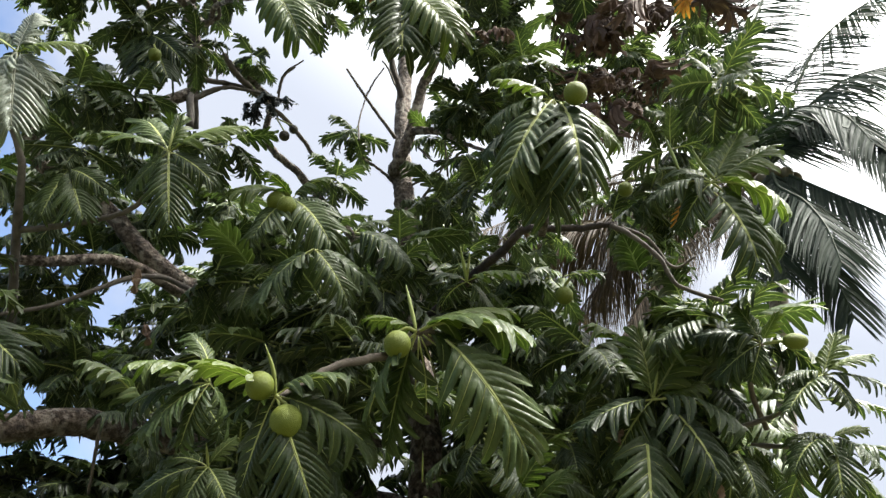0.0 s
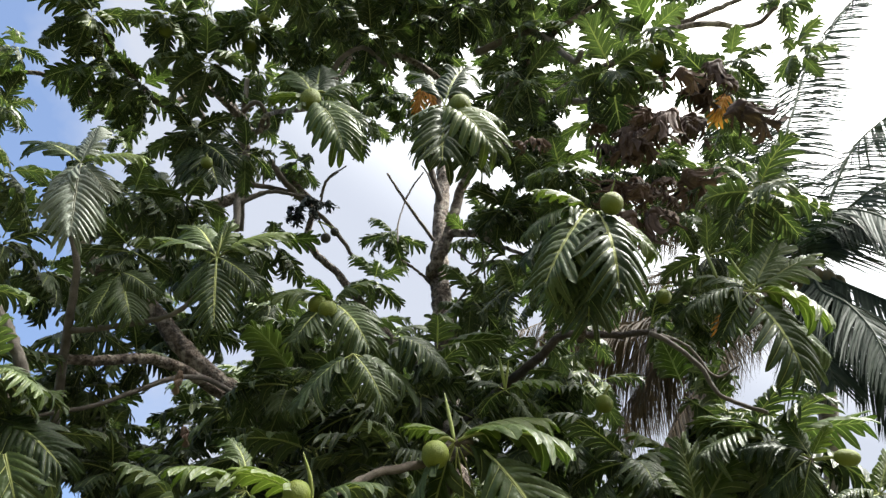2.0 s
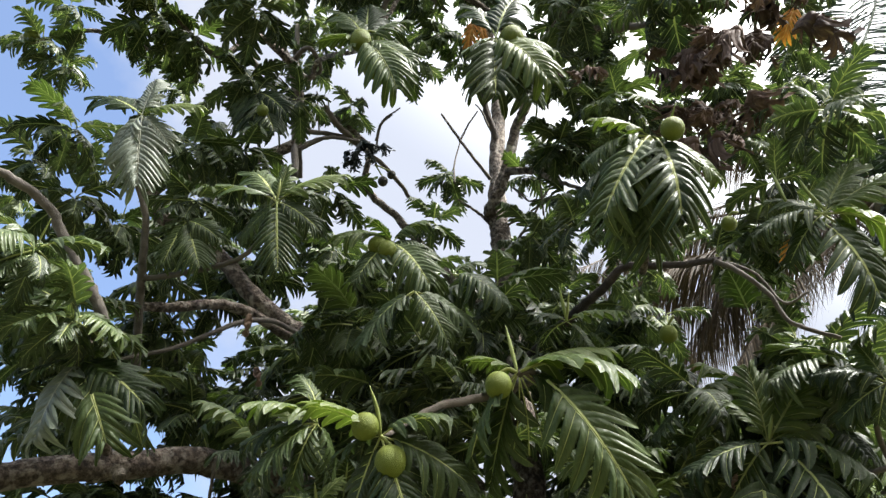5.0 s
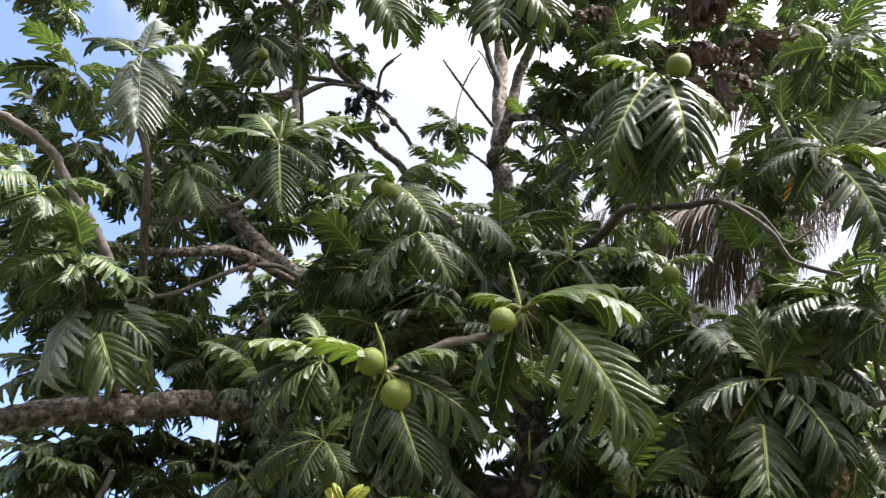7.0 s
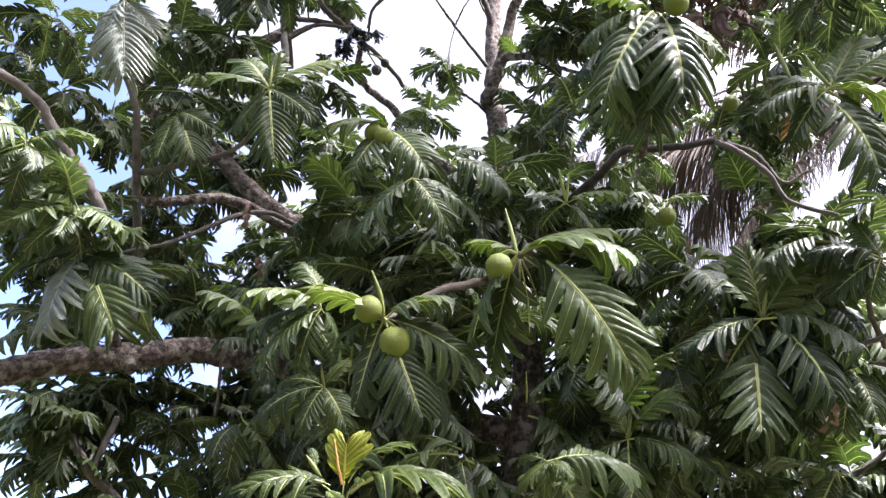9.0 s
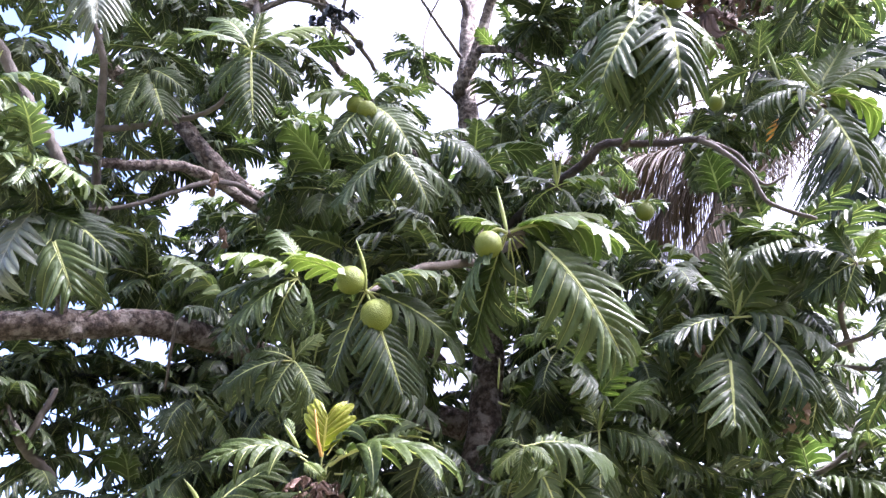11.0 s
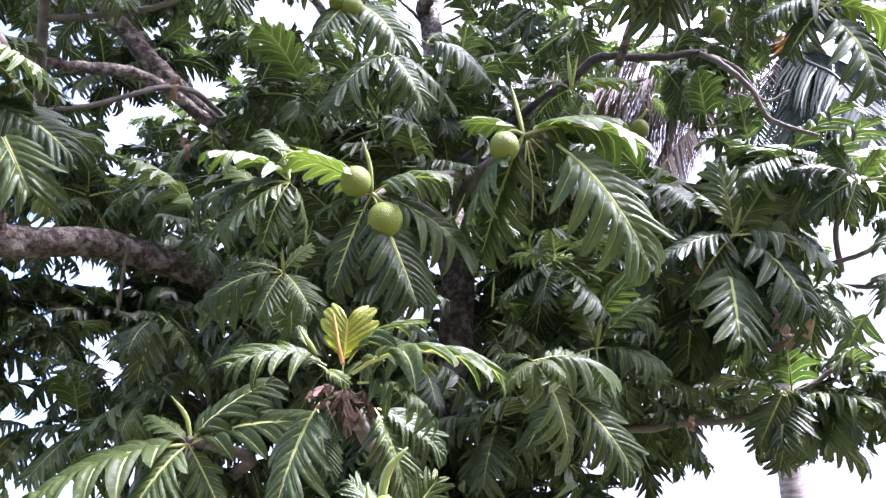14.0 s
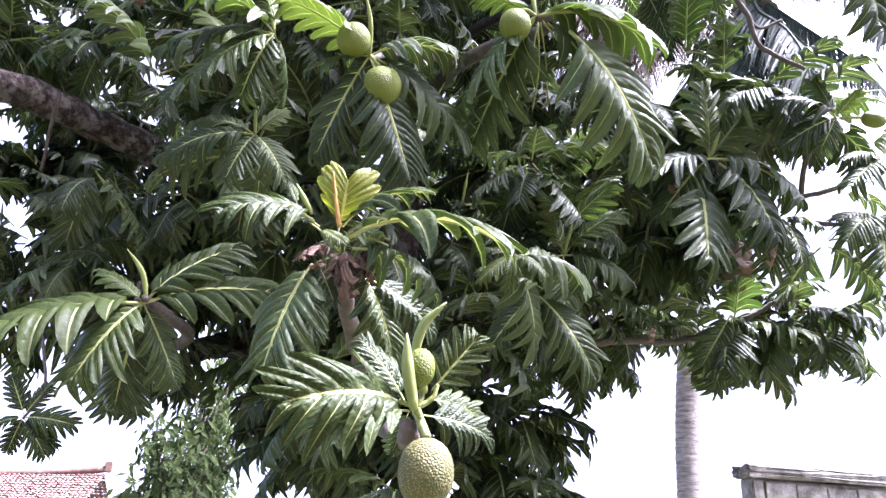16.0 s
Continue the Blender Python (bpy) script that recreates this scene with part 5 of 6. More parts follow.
WHORLS = [((1.51, 2.91, 7.16), 0.45, 11), ((1.15, 3.01, 6.84), 0.49, 11), ((0.56, 3.66, 7.72), 0.45, 10), ((2.17, 3.28, 8.75), 0.37, 9), ((3.19, 3.34, 8.57), 0.29, 8), ((3.25, 3.66, 8.13), 0.37, 9),
          ((2.49, 3.54, 7.79), 0.41, 10), ((2.17, 3.43, 7.25), 0.41, 9), ((1.88, 3.03, 5.30), 0.41, 10), ((0.23, 4.13, 7.68), 0.41, 10), ((0.85, 4.07, 6.91), 0.45, 11), ((0.37, 4.93, 7.30), 0.41, 10)]
plain_whorls()
WHORLS = [((-3.32, 3.12, 5.76), 0.41, 11), ((-3.88, 3.49, 5.90), 0.41, 10), ((-2.67, 3.62, 6.10), 0.41, 11), ((-2.37, 3.89, 6.31), 0.45, 11), ((-1.80, 4.59, 6.50), 0.41, 10), ((-3.48, 3.60, 5.53), 0.45, 11),
          ((-2.52, 3.71, 5.52), 0.41, 11), ((-2.89, 2.91, 4.38), 0.41, 10), ((-2.73, 3.27, 4.12), 0.41, 11), ((-2.85, 4.35, 5.58), 0.41, 11), ((-3.41, 4.13, 5.72), 0.41, 11), ((-1.06, 6.12, 7.46), 0.41, 10)]
plain_whorls()
WHORLS = [((-3.14, 3.66, 4.51), 0.5, 8), ((-2.92, 4.05, 4.19), 0.55, 9), ((-3.44, 4.30, 3.90), 0.5, 8), ((-3.61, 6.29, 5.64), 0.5, 9), ((-3.63, 6.47, 5.34), 0.5, 9), ((-1.80, 5.40, 4.99), 0.45, 8),
          ((-4.18, 5.66, 3.84), 0.55, 9), ((-4.04, 6.39, 3.79), 0.55, 9), ((-3.75, 6.73, 4.23), 0.55, 9), ((-2.13, 4.76, 3.37), 0.5, 8), ((-3.11, 6.36, 3.53), 0.55, 9), ((-2.27, 5.67, 3.19), 0.5, 9)]
plain_whorls()
WHORLS = [((0.51, 4.39, 3.15), 0.5, 9), ((0.83, 4.80, 3.00), 0.5, 9), ((0.41, 4.73, 2.85), 0.5, 9), ((0.07, 5.03, 3.35), 0.5, 9), ((-0.02, 4.44, 2.62), 0.5, 9), ((1.55, 4.84, 3.39), 0.5, 9),
          ((1.95, 4.81, 3.56), 0.55, 9), ((1.79, 4.48, 3.90), 0.55, 9), ((1.79, 4.05, 4.18), 0.5, 8), ((1.28, 4.26, 4.61), 0.5, 8), ((0.39, 4.36, 5.74), 0.5, 8), ((0.07, 5.21, 6.36), 0.45, 8)]
plain_whorls()
WHORLS = [((1.82, 4.65, 2.83), 0.55, 9), ((2.19, 4.57, 2.96), 0.6, 10), ((2.48, 4.62, 2.93), 0.5, 8), ((2.30, 4.30, 3.34), 0.5, 9), ((1.90, 3.89, 4.02), 0.55, 9), ((2.42, 4.27, 3.70), 0.42, 6),
          ((0.85, 5.51, 2.36), 0.5, 9), ((0.46, 5.28, 2.01), 0.5, 9), ((1.12, 5.73, 2.85), 0.5, 9), ((1.35, 5.34, 3.02), 0.5, 9), ((0.25, 5.07, 2.34), 0.5, 9), ((-2.84, 6.73, 2.96), 0.55, 9)]
plain_whorls()
WHORLS = [((-2.96, 6.61, 3.57), 0.55, 9), ((-2.74, 6.97, 3.96), 0.55, 9), ((-2.25, 6.57, 4.11), 0.5, 9), ((-3.27, 7.07, 4.37), 0.55, 9), ((-1.70, 6.21, 3.67), 0.5, 9), 
          ((-1.32, 5.79, 3.19), 0.5, 9), ((-0.95, 5.75, 2.72), 0.5, 9), ((-0.65, 5.66, 2.12), 0.5, 9), ((-3.37, 6.13, 5.08), 0.55, 9), ((-2.59, 5.75, 4.96), 0.5, 9)]
plain_whorls()
WHORLS = [((-1.25, 4.23, 4.70), 0.55, 9), ((-0.77, 4.20, 4.49), 0.55, 9), ((-0.38, 4.31, 4.69), 0.55, 9), ((-1.00, 4.18, 4.13), 0.55, 9), ((-0.23, 4.28, 5.03), 0.5, 8), ((-1.60, 4.35, 4.78), 0.5, 9),
          ((-0.51, 4.04, 4.04), 0.5, 8), ((-0.29, 4.22, 3.73), 0.5, 8), ((-1.22, 4.34, 3.38), 0.5, 8), ((-0.81, 4.42, 3.31), 0.5, 8), ((0.28, 4.07, 3.45), 0.5, 8), ((-1.74, 4.09, 3.60), 0.5, 8)]
plain_whorls()
WHORLS = [((-1.01, 4.79, 3.04), 0.5, 9), ((-0.92, 4.44, 3.73), 0.5, 8), ((-0.26, 4.37, 3.74), 0.5, 8), ((-0.44, 4.17, 2.89), 0.5, 8), ((-0.08, 4.20, 3.16), 0.5, 8), ((-0.74, 4.44, 2.15), 0.5, 8), ((-0.34, 4.27, 1.67), 0.5, 8),
          ((1.07, 4.37, 4.15), 0.5, 8), ((0.91, 4.75, 3.70), 0.5, 8), ((-2.25, 5.25, 3.02), 0.5, 8), ((-1.64, 5.00, 3.42), 0.5, 8), ((0.17, 4.57, 2.65), 0.5, 8)]
plain_whorls()
WHORLS = [((1.59, 4.51, 4.79), 0.5, 9), ((1.82, 4.44, 4.56), 0.5, 9), ((1.00, 4.67, 4.55), 0.5, 9), ((1.47, 4.61, 4.37), 0.5, 9)]
plain_whorls()
leaves((1.82, 4.65, 2.81), ((1.67, 4.77, 2.35), 0), ((1.89, 4.73, 2.42), 0))
leaves((1.99, 4.57, 2.86), ((2.07, 4.52, 2.47), 0), ((2.00, 4.73, 2.57), 0))
leaves((2.19, 4.47, 2.91), ((2.26, 4.40, 2.55), 0), ((2.39, 4.24, 2.67), 1), ((2.28, 4.63, 2.61), 0))


def deep_foliage(seed, corner, right, down, count, deep=1.0, size=0.52):
    """Leaves of the inner crown: whorls strewn over a leaning slab from a corner, its thickness away from the path."""
    rng = random.Random(seed)
    corner, right, down = Vector(corner), Vector(right), Vector(down)
    back = (right - corner).cross(down - corner).normalized()
    back = back if back.y > 0 else -back
    for k in range(count):
        at = corner + (right - corner) * rng.random() + (down - corner) * rng.random() + back * (deep * rng.random())
        whorl(tree, at, (rng.uniform(-0.5, 0.5), -0.3 + rng.uniform(-0.4, 0.4), 0.8), 9 if at.z > 5.5 else 8, size * (0.87 if at.z > 5.5 else 1.0) * rng.uniform(0.85, 1.15), seed * 50 + k, young=1 if k % 3 == 0 else 0, hang=0.8 if at.z < 5.5 else 1.0)


deep_foliage(1, (-4.99, 4.11, 6.26), (-2.38, 5.33, 7.31), (-4.91, 4.95, 5.03), 18)
deep_foliage(20, (-5.59, 4.76, 7.08), (-2.17, 6.28, 8.46), (-5.13, 5.88, 5.10), 26, 1.0, 0.55)
deep_foliage(18, (-5.08, 5.56, 5.66), (-2.85, 6.69, 6.28), (-5.13, 6.14, 4.70), 26)
deep_foliage(19, (-1.80, 5.04, 6.24), (-0.62, 5.26, 6.19), (-1.81, 5.31, 5.47), 8)
deep_foliage(2, (-2.05, 4.63, 5.77), (-0.49, 5.17, 5.61), (-1.75, 4.75, 3.91), 22)
deep_foliage(3, (0.01, 4.59, 6.28), (0.82, 4.44, 6.07), (-0.06, 5.08, 4.71), 12)
deep_foliage(16, (-0.08, 5.95, 5.01), (2.30, 5.61, 4.80), (-0.11, 6.02, 4.18), 14)
deep_foliage(17, (1.48, 4.25, 6.09), (2.23, 4.13, 5.89), (1.42, 4.49, 5.56), 6)
deep_foliage(4, (-4.49, 5.57, 4.12), (-2.84, 6.56, 4.46), (-4.33, 5.83, 3.07), 13)
deep_foliage(5, (-2.42, 5.56, 4.40), (-0.43, 5.89, 4.44), (-2.05, 4.99, 2.76), 18)
deep_foliage(6, (-0.20, 5.87, 4.87), (2.59, 5.51, 4.46), (-0.30, 6.29, 3.47), 18)
deep_foliage(7, (-3.39, 6.56, 4.34), (-1.55, 6.44, 4.60), (-3.02, 6.57, 2.90), 11)
deep_foliage(8, (-1.34, 5.75, 3.30), (0.35, 5.42, 3.71), (-0.99, 5.69, 1.95), 16)
deep_foliage(9, (0.15, 5.47, 3.71), (1.96, 5.08, 3.89), (0.41, 5.54, 2.81), 14)
deep_foliage(10, (1.56, 4.97, 4.80), (2.68, 4.70, 4.48), (1.63, 5.32, 3.31), 7)
deep_foliage(11, (0.11, 3.90, 8.76), (2.53, 3.74, 8.15), (0.31, 4.75, 7.19), 34, 1.0, 0.44)
deep_foliage(12, (-2.16, 2.86, 9.39), (1.65, 3.15, 9.39), (-2.01, 3.87, 8.74), 14, 1.0, 0.42)
deep_foliage(13, (-3.83, 3.13, 8.11), (-1.98, 3.61, 8.88), (-3.92, 3.87, 6.48), 5, 1.0, 0.42)
deep_foliage(14, (-3.40, 3.53, 8.17), (-2.43, 3.70, 8.26), (-3.46, 3.98, 6.20), 2)
deep_foliage(15, (-2.21, 5.93, 7.34), (-0.42, 6.44, 7.18), (-1.91, 5.78, 5.69), 10)

deep_foliage(21, (-0.09, 6.07, 6.70), (0.92, 6.05, 6.64), (-0.15, 6.39, 5.17), 12)
deep_foliage(22, (0.68, 6.13, 5.54), (2.68, 5.55, 5.17), (0.58, 5.91, 4.74), 12)
deep_foliage(23, (-0.79, 5.39, 2.49), (0.49, 5.14, 2.63), (-0.57, 5.21, 1.61), 17, 0.6)
deep_foliage(24, (-2.01, 3.24, 9.50), (1.40, 3.50, 9.51), (-1.83, 4.17, 8.85), 16, 0.8, 0.42)
deep_foliage(25, (-0.23, 5.52, 8.12), (1.03, 5.07, 7.89), (-0.15, 5.99, 6.79), 9, 0.6, 0.42)

deep_foliage(26, (1.13, 6.28, 7.59), (2.08, 6.10, 7.23), (1.03, 6.37, 6.58), 7, 0.5, 0.46)
deep_foliage(27, (-4.61, 6.09, 4.52), (-2.79, 6.69, 4.70), (-4.49, 6.11, 4.08), 6, 0.5)
deep_foliage(28, (-3.19, 6.82, 5.29), (-2.24, 6.65, 5.24), (-3.04, 7.18, 4.29), 9, 0.5)

deep_foliage(29, (-0.80, 7.23, 4.63), (0.42, 7.22, 4.56), (-0.84, 7.21, 3.52), 9, 0.4)

deep_foliage(30, (-5.03, 6.26, 4.87), (-2.94, 7.01, 5.12), (-4.86, 6.28, 4.28), 4, 0.4)
deep_foliage(32, (-2.81, 4.60, 10.12), (-0.46, 4.80, 10.33), (-2.65, 4.70, 9.26), 16, 0.6, 0.46)
deep_foliage(31, (-3.86, 5.99, 3.36), (-3.06, 6.14, 3.39), (-3.59, 5.89, 2.54), 4, 0.4)


# ---- back of the crown, behind the trunk ----
def back_crown(seed, count):
    """Whorls on the far side of the trunk, within the round of the crown, leaving the gaps that show sky."""
    rng = random.Random(seed)
    made = 0
    while made < count:
        a, h = rng.uniform(-1.15, 1.15), rng.uniform(0, 1)
        reach = (1.3 + 2.6 * math.sin(math.pi * (0.18 + 0.72 * h))) * rng.uniform(0.55, 1.0)
        at = Vector((-0.4 + 1.15 * reach * math.sin(a), 6.7 + 0.75 * reach * math.cos(a) - 0.6, 2.9 + 5.6 * h))
        if any((at - p.lerp(q, max(0.0, min(1.0, (at - p).dot(q - p) / (q - p).length_squared)))).length < r for p, q, r in SKY_GAPS):
            made += 0.2
            continue
        made += 1
        whorl(tree, at, (rng.uniform(-0.6, 0.6), rng.uniform(-0.5, 0.6), 0.8), 7, 0.52 * rng.uniform(0.85, 1.15), seed * 700 + int(made * 5), hang=0.9)


GAPS_ABOVE = [((-2.84, 6.60, 8.99), (-4.20, 9.80, 12.56)), ((-2.55, 6.60, 9.81), (-3.77, 9.80, 13.77)), ((-1.91, 6.60, 10.13), (-2.82, 9.80, 14.25)), ((-1.25, 6.60, 10.46), (-1.85, 9.80, 14.73)),
            ((-0.73, 6.60, 9.62), (-1.08, 9.80, 13.50)), ((-0.79, 6.60, 8.49), (-1.16, 9.80, 11.82)), ((-1.47, 6.60, 8.54), (-2.17, 9.80, 11.90)), ((-2.08, 6.60, 8.59), (-3.08, 9.80, 11.97)),
            ((-0.20, 6.60, 8.44), (-0.29, 9.80, 11.75)), ((0.14, 6.60, 8.01), (0.22, 9.80, 11.11)), ((0.47, 6.60, 8.71), (0.70, 9.80, 12.14)), ((-1.39, 6.60, 11.49), (-2.06, 9.80, 16.26)),
            ((-4.19, 6.60, 5.09), (-6.20, 9.80, 6.78)), ((-3.58, 6.60, 4.95), (-5.31, 9.80, 6.57)), ((-3.08, 6.60, 5.13), (-4.56, 9.80, 6.84))]
GAPS_MIDDLE = [((-3.08, 6.60, 5.82), (-4.56, 9.80, 7.86)), ((-3.70, 6.60, 5.34), (-5.47, 9.80, 7.16)), ((-3.43, 6.60, 5.54), (-5.08, 9.80, 7.45)), ((-8.56, 6.60, 13.52), (-12.69, 9.80, 19.27)),
            ((-8.38, 6.60, 11.58), (-12.41, 9.80, 16.39)), ((-7.32, 6.60, 10.99), (-10.85, 9.80, 15.53)), ((-6.80, 6.60, 13.26), (-10.07, 9.80, 18.89)), ((-7.21, 6.60, 9.36), (-10.68, 9.80, 13.12)),
            ((-7.82, 6.60, 12.50), (-11.59, 9.80, 17.76)), ((5.32, 6.60, 11.18), (7.89, 9.80, 15.80)), ((4.58, 6.60, 10.99), (6.79, 9.80, 15.52)), ((4.33, 6.60, 8.38), (6.42, 9.80, 11.65)),
            ((-3.10, 6.60, 10.67), (-4.59, 9.80, 15.04)), ((-2.60, 6.60, 10.89), (-3.85, 9.80, 15.38)), ((-1.65, 6.60, 2.69), (-2.05, 9.80, 3.42))]
GAPS_BELOW = [((-2.66, 6.60, 2.34), (-3.61, 9.80, 2.88)), ((-2.42, 6.60, 2.12), (-3.23, 9.80, 2.53)), ((-2.79, 6.60, 2.58), (-3.81, 9.80, 3.25)), ((-1.79, 6.60, 3.78), (-2.27, 9.80, 5.09)),
            ((-0.98, 6.60, 2.49), (-1.02, 9.80, 3.10)), ((1.97, 6.60, 2.46), (3.54, 9.80, 3.05)), ((3.13, 6.60, 3.11), (5.33, 9.80, 4.06)), ((3.68, 6.60, 2.90), (6.19, 9.80, 3.73)),
            ((4.64, 6.60, 3.43), (7.67, 9.80, 4.55)), ((5.26, 6.60, 6.28), (8.62, 9.80, 8.96)), ((4.72, 6.60, 5.81), (7.79, 9.80, 8.23)), ((-3.64, 6.60, 4.28), (-5.20, 9.80, 5.75)),
            ((-3.27, 6.60, 4.18), (-4.65, 9.80, 5.60)), ((-1.75, 6.60, 3.86), (-2.33, 9.80, 5.12)), ((-3.78, 6.60, 3.34), (-5.41, 9.80, 4.33))]
SKY_GAPS = [(Vector(p), Vector(q), 0.62) for p, q in GAPS_ABOVE + GAPS_MIDDLE + GAPS_BELOW]
back_crown(3, 90)

tree.close("dense dark green lobed leaves of the crown")


# ---- the coconut palm ----
M_NUT = rough_material("coconut_husk", [(0.3, (0.05, 0.045, 0.018)), (0.7, (0.12, 0.095, 0.04))], 12.0, 0.7, 30.0, 0.3)


def even_line(line, step):
    """The same line with points at even steps along it."""
    out, left = [line[0]], step
    for a, b in zip(line, line[1:]):
        span, gone = (b - a).length, 0.0
        while span - gone >= left > 0:
            gone += left
            out.append(a.lerp(b, gone / span))
            left = step
        left -= span - gone
    return out


def palm(at, top, seed):
    root = tagged(new("coconut_palm"), "tall coconut palm with a ringed grey trunk and drooping fronds", "palm tree")
    root.location = at
    rng = random.Random(seed)
    inv = Matrix.Translation(-Vector(at))

    def own(ob, parent=root):
        ob.parent = parent
        ob.matrix_parent_inverse = inv
        return ob
    line = smooth_line([at, Vector((4.75, 9.95, 4.4)), top], 78)
    v, f = tube_data(line, 0.182, 0.12, 16)
    n = len(line)
    for k in range(n):
        swell = (1.05, 1.0, 0.985)[(k + (k // 17) % 2) % 2]
        for j in range(16):
            v[k * 16 + j] = line[k] + (v[k * 16 + j] - line[k]) * (swell * (1 + rng.uniform(-0.015, 0.015)))
    own(tagged(mesh_object("trunk", v, f, M_PALM_TRUNK), "pale grey trunk with leaf-scar rings"))
    top = Vector(top)
    for az, el, length, dry, sag in FRONDS + [("along", q, 4.4, k < len(DRY_ARCS), 0.0) for k, q in enumerate(DRY_ARCS + GREEN_ARCS)]:
        pts = []
        if az == "along":
            pts = smooth_line([top + Vector((0, 0, 0.1)), *el], 2)
        out = Vector((0, 0, 0)) if pts else Vector((math.sin(radians(az)), math.cos(radians(az)), 0))
        for s in range(0 if pts else 7):
            q = s / 6
            pts.append(top + out * (length * q * math.cos(radians(el)) * (1 - 0.12 * q * q)) + Vector((0, 0, length * (q * math.sin(radians(el)) - sag * q * q))))
        ln = smooth_line(pts, 10)
        if not dry:
            ln = even_line(ln, 0.055)
        face = Vector((0, -0.6, 0.8)) if az == "along" and not dry else Vector((0, 0, 1))
        rv, rf = tube_data(ln, 0.035, 0.006, 6)
        verts, faces, uvs = list(rv), list(rf), [(0.0, 0.0)] * len(rv)
        m = len(ln)
        for k in range(6 if dry else 5, m):
            q = k / (m - 1)
            way = (ln[min(k + 1, m - 1)] - ln[k - 1]).normalized()
            across = way.cross(face).normalized()
            for side in (-1, 1):
                for half in ((0.0, 0.33, 0.66) if dry else (0.0, 0.5)):
                    if rng.random() < (0.16 if dry else 0.10):
                        continue
                    foot = ln[k] + way * (half * (ln[k] - ln[k - 1]).length)
                    long = ((0.85 if dry else 0.80) * math.sin(math.pi * (0.12 + 0.80 * q)) + 0.12) * rng.uniform(0.85, 1.08) * length / 4.0
                    lw = (across * side * (0.8 if dry else 0.62) + way * 0.5 + Vector((0, 0, -0.5 + rng.uniform(-0.2, 0.2)))).normalized()
                    fall = Vector((0, 0, -1))
                    wid = way.cross(lw).cross(lw).normalized() * (0.009 if dry else 0.016)
                    wid = Matrix.Rotation(rng.uniform(-0.7, 0.7), 3, lw) @ wid
                    b = len(verts)
                    for s, ww in ((0.0, 0.7), (0.35, 1.0), (0.7, 0.75), (1.0, 0.08)):
                        c = foot + lw * (long * s) + fall * (long * (0.38 if dry else 0.34) * s * s)
                        verts.extend((c - wid * ww, c + wid * ww))
                        uvs.extend(((0.3, 0.3 + 0.5 * s), (0.9, 0.3 + 0.5 * s)))
                    faces.extend((b + 2 * s, b + 2 * s + 1, b + 2 * s + 3, b + 2 * s + 2) for s in range(3))
        ob = mesh_object("frond", verts, faces, M_PALM_DRY if dry else M_PALM, None, uvs)
        own(tagged(ob, "brown dried hanging palm frond" if dry else "green feathery palm frond"))
    for k in range(9):
        a = k * 2.4
        c = top + Vector((math.cos(a) * 0.26, math.sin(a) * 0.26, -0.22 - 0.07 * (k % 3)))
        v, f = fruit_data(0.11, 1.15, 60 + k)
        own(mesh_object("coconut", [Vector(q) + c for q in v], f, M_NUT))


FRONDS = [(-140, 40, 4.4, False, 0.42), (15, 25, 4.6, False, 0.45), (-55, 2, 4.4, True, 0.42), (-78, -12, 4.2, True, 0.38)]
GREEN_ARCS = [((5.89, 8.30, 10.36), (6.13, 7.60, 9.89), (6.32, 7.20, 8.86), (6.23, 7.00, 7.94)),
              ((5.96, 8.40, 10.74), (7.06, 8.10, 12.47), (8.18, 7.80, 13.30), (8.64, 7.60, 13.43)),
              ((5.94, 8.30, 10.49), (6.77, 7.90, 11.06), (7.37, 7.50, 10.98), (7.80, 7.20, 10.79)),
              ((5.63, 8.20, 10.32), (5.94, 7.80, 10.41), (6.21, 7.40, 9.77), (6.16, 7.10, 8.84)),
              ((5.63, 8.30, 9.38), (5.84, 7.90, 8.65), (6.12, 7.50, 7.87), (6.20, 7.30, 7.34)),
              ((5.44, 8.40, 9.09), (5.31, 8.10, 8.11), (5.35, 7.90, 7.21), (5.23, 7.70, 6.42)),
              ((5.17, 8.00, 8.90), (5.10, 7.50, 8.20), (4.98, 7.10, 7.39), (4.82, 6.90, 6.62)),
              ((5.16, 8.30, 8.95), (4.86, 8.00, 8.04), (4.65, 7.80, 7.11)),
              ((5.94, 8.50, 12.57), (6.79, 8.50, 14.50), (7.62, 8.40, 16.09), (9.29, 8.20, 18.33), (9.94, 8.10, 18.95)),
              ((5.18, 8.90, 11.81), (5.51, 9.10, 13.77), (6.07, 9.10, 15.27), (6.75, 9.00, 16.46)),
              ((5.48, 9.00, 11.45), (5.45, 9.20, 12.31), (5.07, 9.40, 12.65), (4.50, 9.50, 12.22)),
              ((5.91, 8.20, 10.02), (6.22, 7.80, 10.08), (6.34, 7.40, 9.75))]
